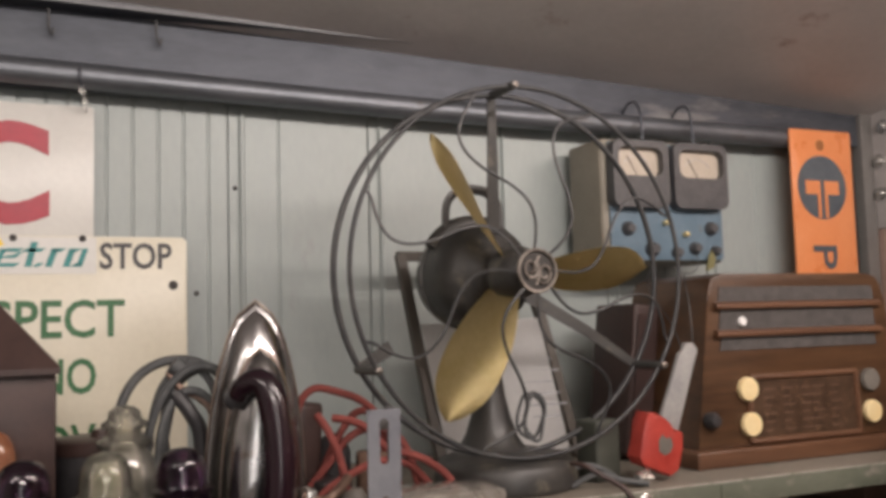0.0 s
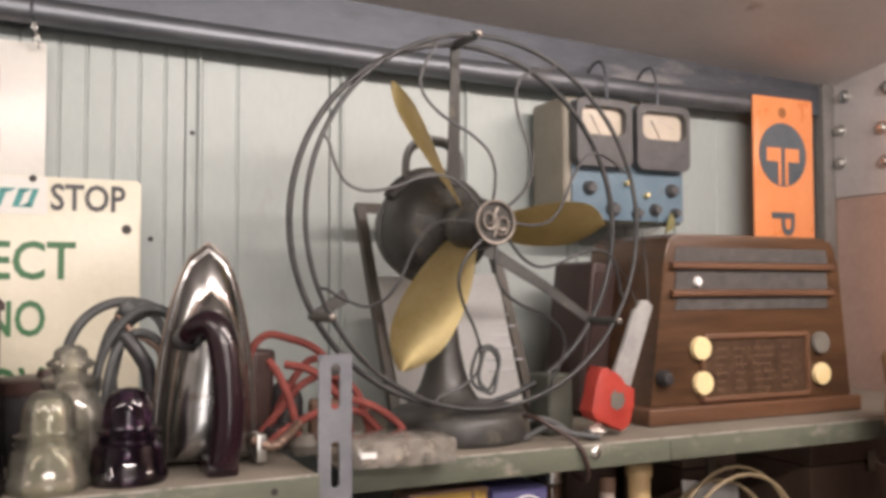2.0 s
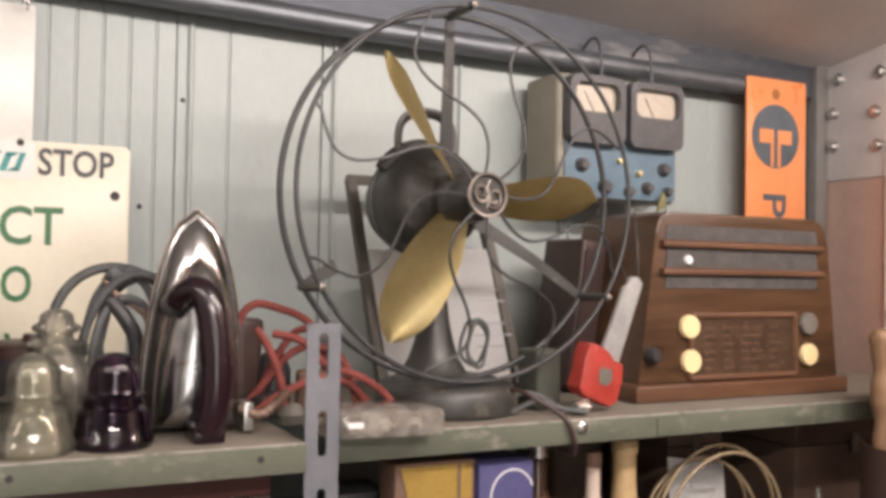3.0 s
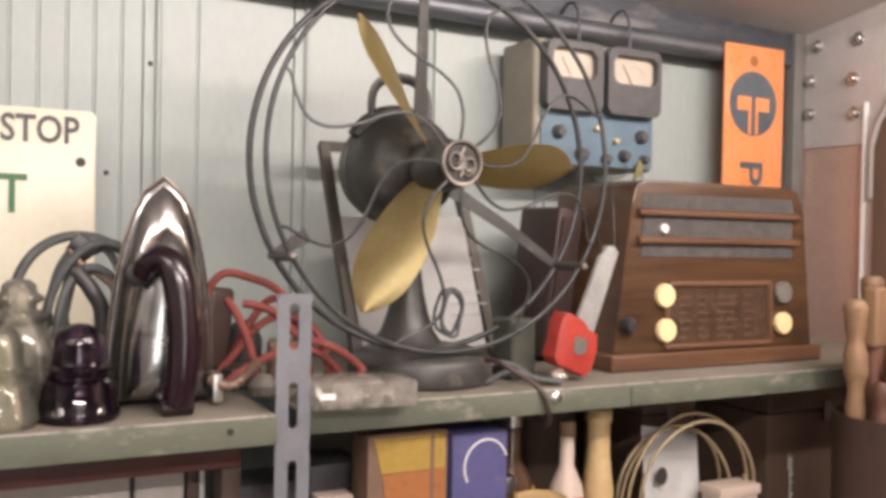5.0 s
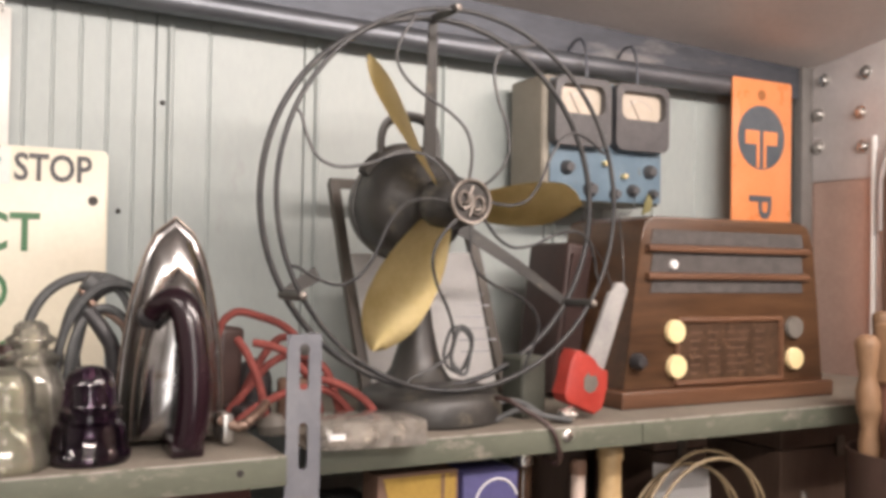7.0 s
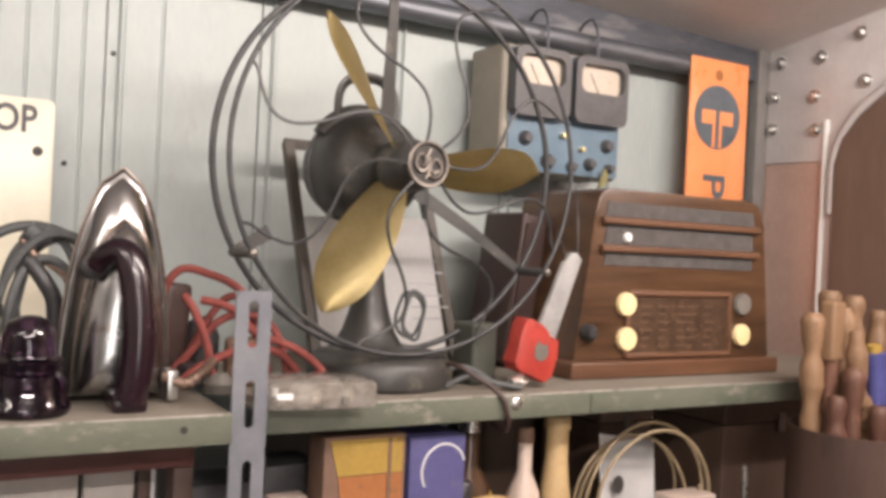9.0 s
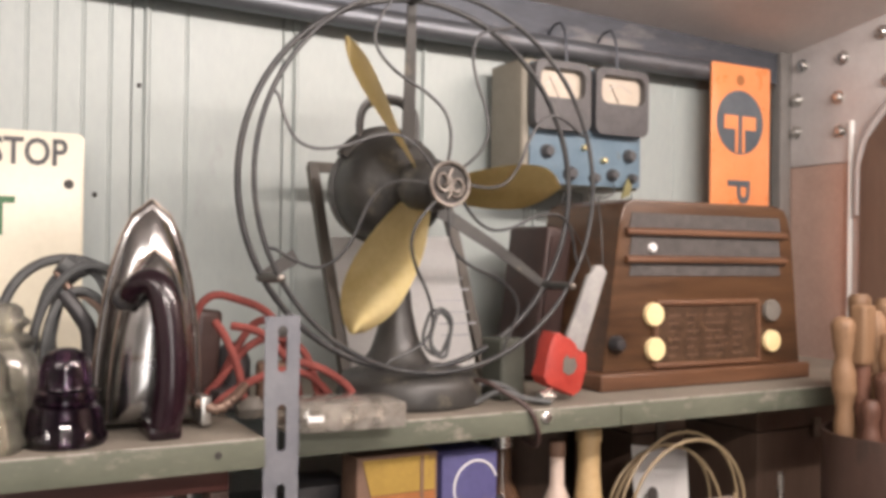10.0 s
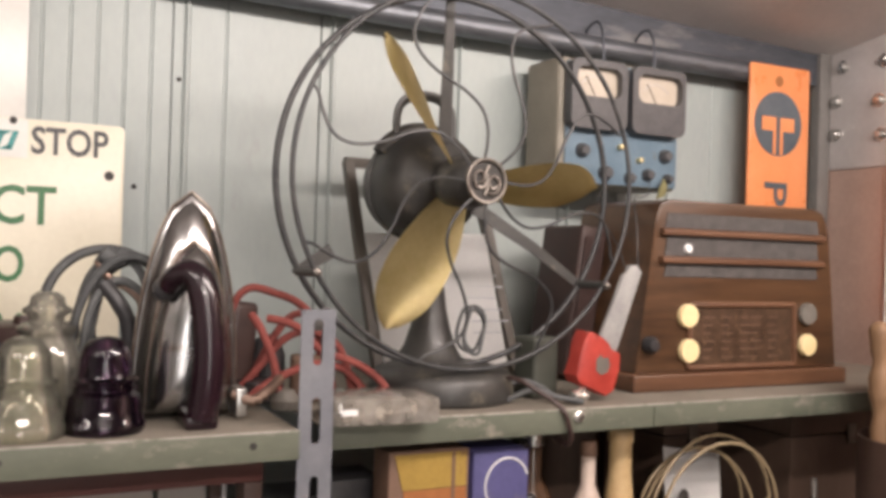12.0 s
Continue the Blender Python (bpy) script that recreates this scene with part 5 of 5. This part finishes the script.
bottle(0.436, 0.090, CREAM, 0.020, 0.228, 0.0145, CREAM, "tall tan plastic bottle")
bottle(0.290, 0.075, BOTTLE, 0.018, 0.16, 0.010, BLACK, "small dark glass bottle with black cap")
can = thing("tin_can", (0.318, 0.040, LZ), "squat cream tin on the lower shelf", "tin")
part("body", b_lathe([(0.030, 0), (0.031, 0.003), (0.031, 0.155), (0.030, 0.158), (0.027, 0.158), (0.027, 0.155), (0, 0.155)], (0.318, 0.040, LZ), 32), CREAM, can)
tag = thing("paper_tag", (0.52, 0.11, LZ), "white card tag propped on the lower shelf", "card")
bm = bmesh.new()
bm.faces.new([bm.verts.new(p) for p in ((0.515, 0.080, LZ), (0.612, 0.085, LZ), (0.634, 0.125, 1.250), (0.530, 0.120, 1.268))])
bmesh.ops.solidify(bm, geom=bm.faces[:], thickness=0.0012)
part("card", bm, PAPER, tag)
part("hole", b_plate(disc(0.549, 1.203, 0.009, 0.012, 20), 0.001, at_y(0.098)), BADGE_D, tag, "round dark hole punched in the card")
box = thing("white_box", (0.645, 0.062, LZ), "low off-white cardboard box beside the card", "box")
part("body", b_box(0.612, 0.680, 0.055, 0.090, LZ, 1.176, 0.002), WHITE_B, box)
part("lid", b_box(0.609, 0.683, 0.052, 0.093, 1.1765, 1.190, 0.002), WHITE_B, box, "pale lid")
hoop_pts = lambda cx, cz, rx, rz, y, n, ph: [(cx + rx * (1 + 0.03 * math.sin(2.3 * a)) * math.cos(a), y + 0.012 * math.sin(a * 0.5 + ph), cz + rz * math.sin(a) + 0.004 * math.sin(1.3 * a + ph)) for a in [2 * math.pi * i / 30 for i in range(n)]]
solid(b_tube(hoop_pts(0.580, 1.180, 0.100, 0.105, 0.07, 62, 0.4), 0.0024, 8), "flex_hank", WIREY, "hank of tan flex looped round the card", "cable")
solid(b_tube(hoop_pts(0.572, 1.170, 0.092, 0.100, 0.10, 46, 2.0), 0.0022, 8), "flex_hank", WIREY, "second hank of tan flex on the lower shelf", "cable")
solid(b_tube([(0.738, 0.05, LZ), (0.735, 0.05, 1.225)], 0.004, 10), "steel_rod", STEEL, "bright steel rod standing on the lower shelf", "rod")
solid(b_box(0.48, 1.10, 0.385, 0.40, LZ, 1.312, 0.002), "dark_board", DARKW, "dark brown board behind the lower shelf", "board")
case = thing("wooden_case", (0.650, 0.270, LZ), "dark wooden case on the lower shelf", "case", "wooden cases")
part("body", b_box(0.6, 0.7, 0.2, 0.34, LZ, 1.260, 0.003), DARKW, case)
part("lid", b_box(0.598, 0.702, 0.198, 0.34, 1.262, 1.3, 0.004), DARKW, case)
part("latch", b_box(0.642, 0.658, 0.194, 0.1975, 1.245, 1.275, 0.001), BADGE, case)
case = thing("wooden_case", (0.925, 0.245, LZ), "wide dark wooden case on the lower shelf", "case", "wooden cases")
part("body", b_box(0.8, 1.05, 0.15, 0.34, LZ, 1.256, 0.003), DARKW, case)
part("lid", b_box(0.798, 1.052, 0.148, 0.34, 1.258, 1.296, 0.004), DARKW, case)
part("latch", b_box(0.917, 0.933, 0.144, 0.1475, 1.241, 1.271, 0.001), BADGE, case)


# ---- tool handles standing at the shelf end ----
BIN_X, BIN_Y = 0.808, -0.072
bin_ = thing("handle_bin", (BIN_X, BIN_Y, 0.0), "dark brown tall bin full of tool handles", "bin")
wallp = [(0.078, 0.0), (0.082, 0.01), (0.090, 1.292), (0.0905, 1.297), (0.087, 1.297), (0.084, 1.290), (0.076, 0.02), (0, 0.02)]
part("body", b_lathe(wallp, (BIN_X, BIN_Y, 0), 40), BIN, bin_)


def turned_handle(x, y, top, lean, radius, k, material, label, tip=0.18):
    """A turned wooden handle: knobbed grip at the top, plain shaft below, its foot on the bin's floor."""
    foot = (BIN_X + (x - BIN_X) * 0.7 + lean * 0.5, BIN_Y + (y - BIN_Y) * 0.7, 0.022)
    pts = spline([foot, ((x + foot[0]) / 2, (y + foot[1]) / 2, 0.7), (x + lean, y, top - 0.17), (x + lean * 0.4, y, top - 0.08), (x, y, top)], 9)
    n = len(pts) - 1

    def girth(s):
        z = top - pts[round(s * n)].z
        g = radius * (0.80 if z > tip else 1 + 0.17 * math.sin(z * 95 + k) + 0.08 * math.sin(z * 210 + 2 * k))
        return g * (0.6 if z < 0.002 else 0.9 if z < 0.012 else 1)

    return solid(b_tube(pts, girth, 14), "tool_handle", material, label, "handle", "tool handles")


for k, (sx, sy, sz, ln, rr) in enumerate(((0.732, -0.050, 1.446, 0.006, 0.0135), (0.792, -0.028, 1.474, 0.004, 0.0140), (0.842, -0.030, 1.468, -0.003, 0.0145), (0.868, -0.050, 1.450, -0.006, 0.0130),
                                          (0.772, -0.084, 1.426, 0.026, 0.0120), (0.815, -0.036, 1.452, 0.002, 0.0130), (0.838, -0.100, 1.405, 0.008, 0.0120))):
    turned_handle(sx, sy, sz, ln, rr, k, STICK, "worn ash wood tool handle standing on end")
for k, (sx, sy, sz, ln) in enumerate(((0.752, -0.098, 1.380, 0.004), (0.778, -0.118, 1.335, 0.004), (0.735, -0.088, 1.345, 0.003), (0.808, -0.125, 1.345, 0.0), (0.855, -0.115, 1.350, 0.003))):
    turned_handle(sx, sy, sz, ln, 0.0125, k, STICK_R, "red-brown painted tool handle standing on end", 0.05)
brush = thing("brush_handle", (0.754, -0.066, 0.022), "broad pale wooden brush handle standing in the bin", "handle")
part("block", b_box(0.738, 0.768, -0.074, -0.052, 1.385, 1.462, 0.006, 3, 8), STICK, brush)
part("shaft", b_tube([(0.768, -0.068, 0.022), (0.755, -0.063, 1.10), (0.753, -0.063, 1.386)], 0.010, 12), STICK_R, brush, "red-brown shaft")
blue = thing("blue_tool", (0.812, -0.088, 0.022), "blue plastic tool grip with a yellow end", "tool")
part("grip", b_tube(spline([(0.815, -0.085, 0.022), (0.822, -0.088, 1.10), (0.818, -0.088, 1.30), (0.806, -0.088, 1.398)], 8), lambda s: 0.010 + 0.004 * min(1.0, s * s), 14), BLUE_P, blue)
part("cap", b_tube([(0.8058, -0.088, 1.3985), (0.804, -0.088, 1.408)], 0.009, 14), BOX_Y, blue, "yellow end cap")
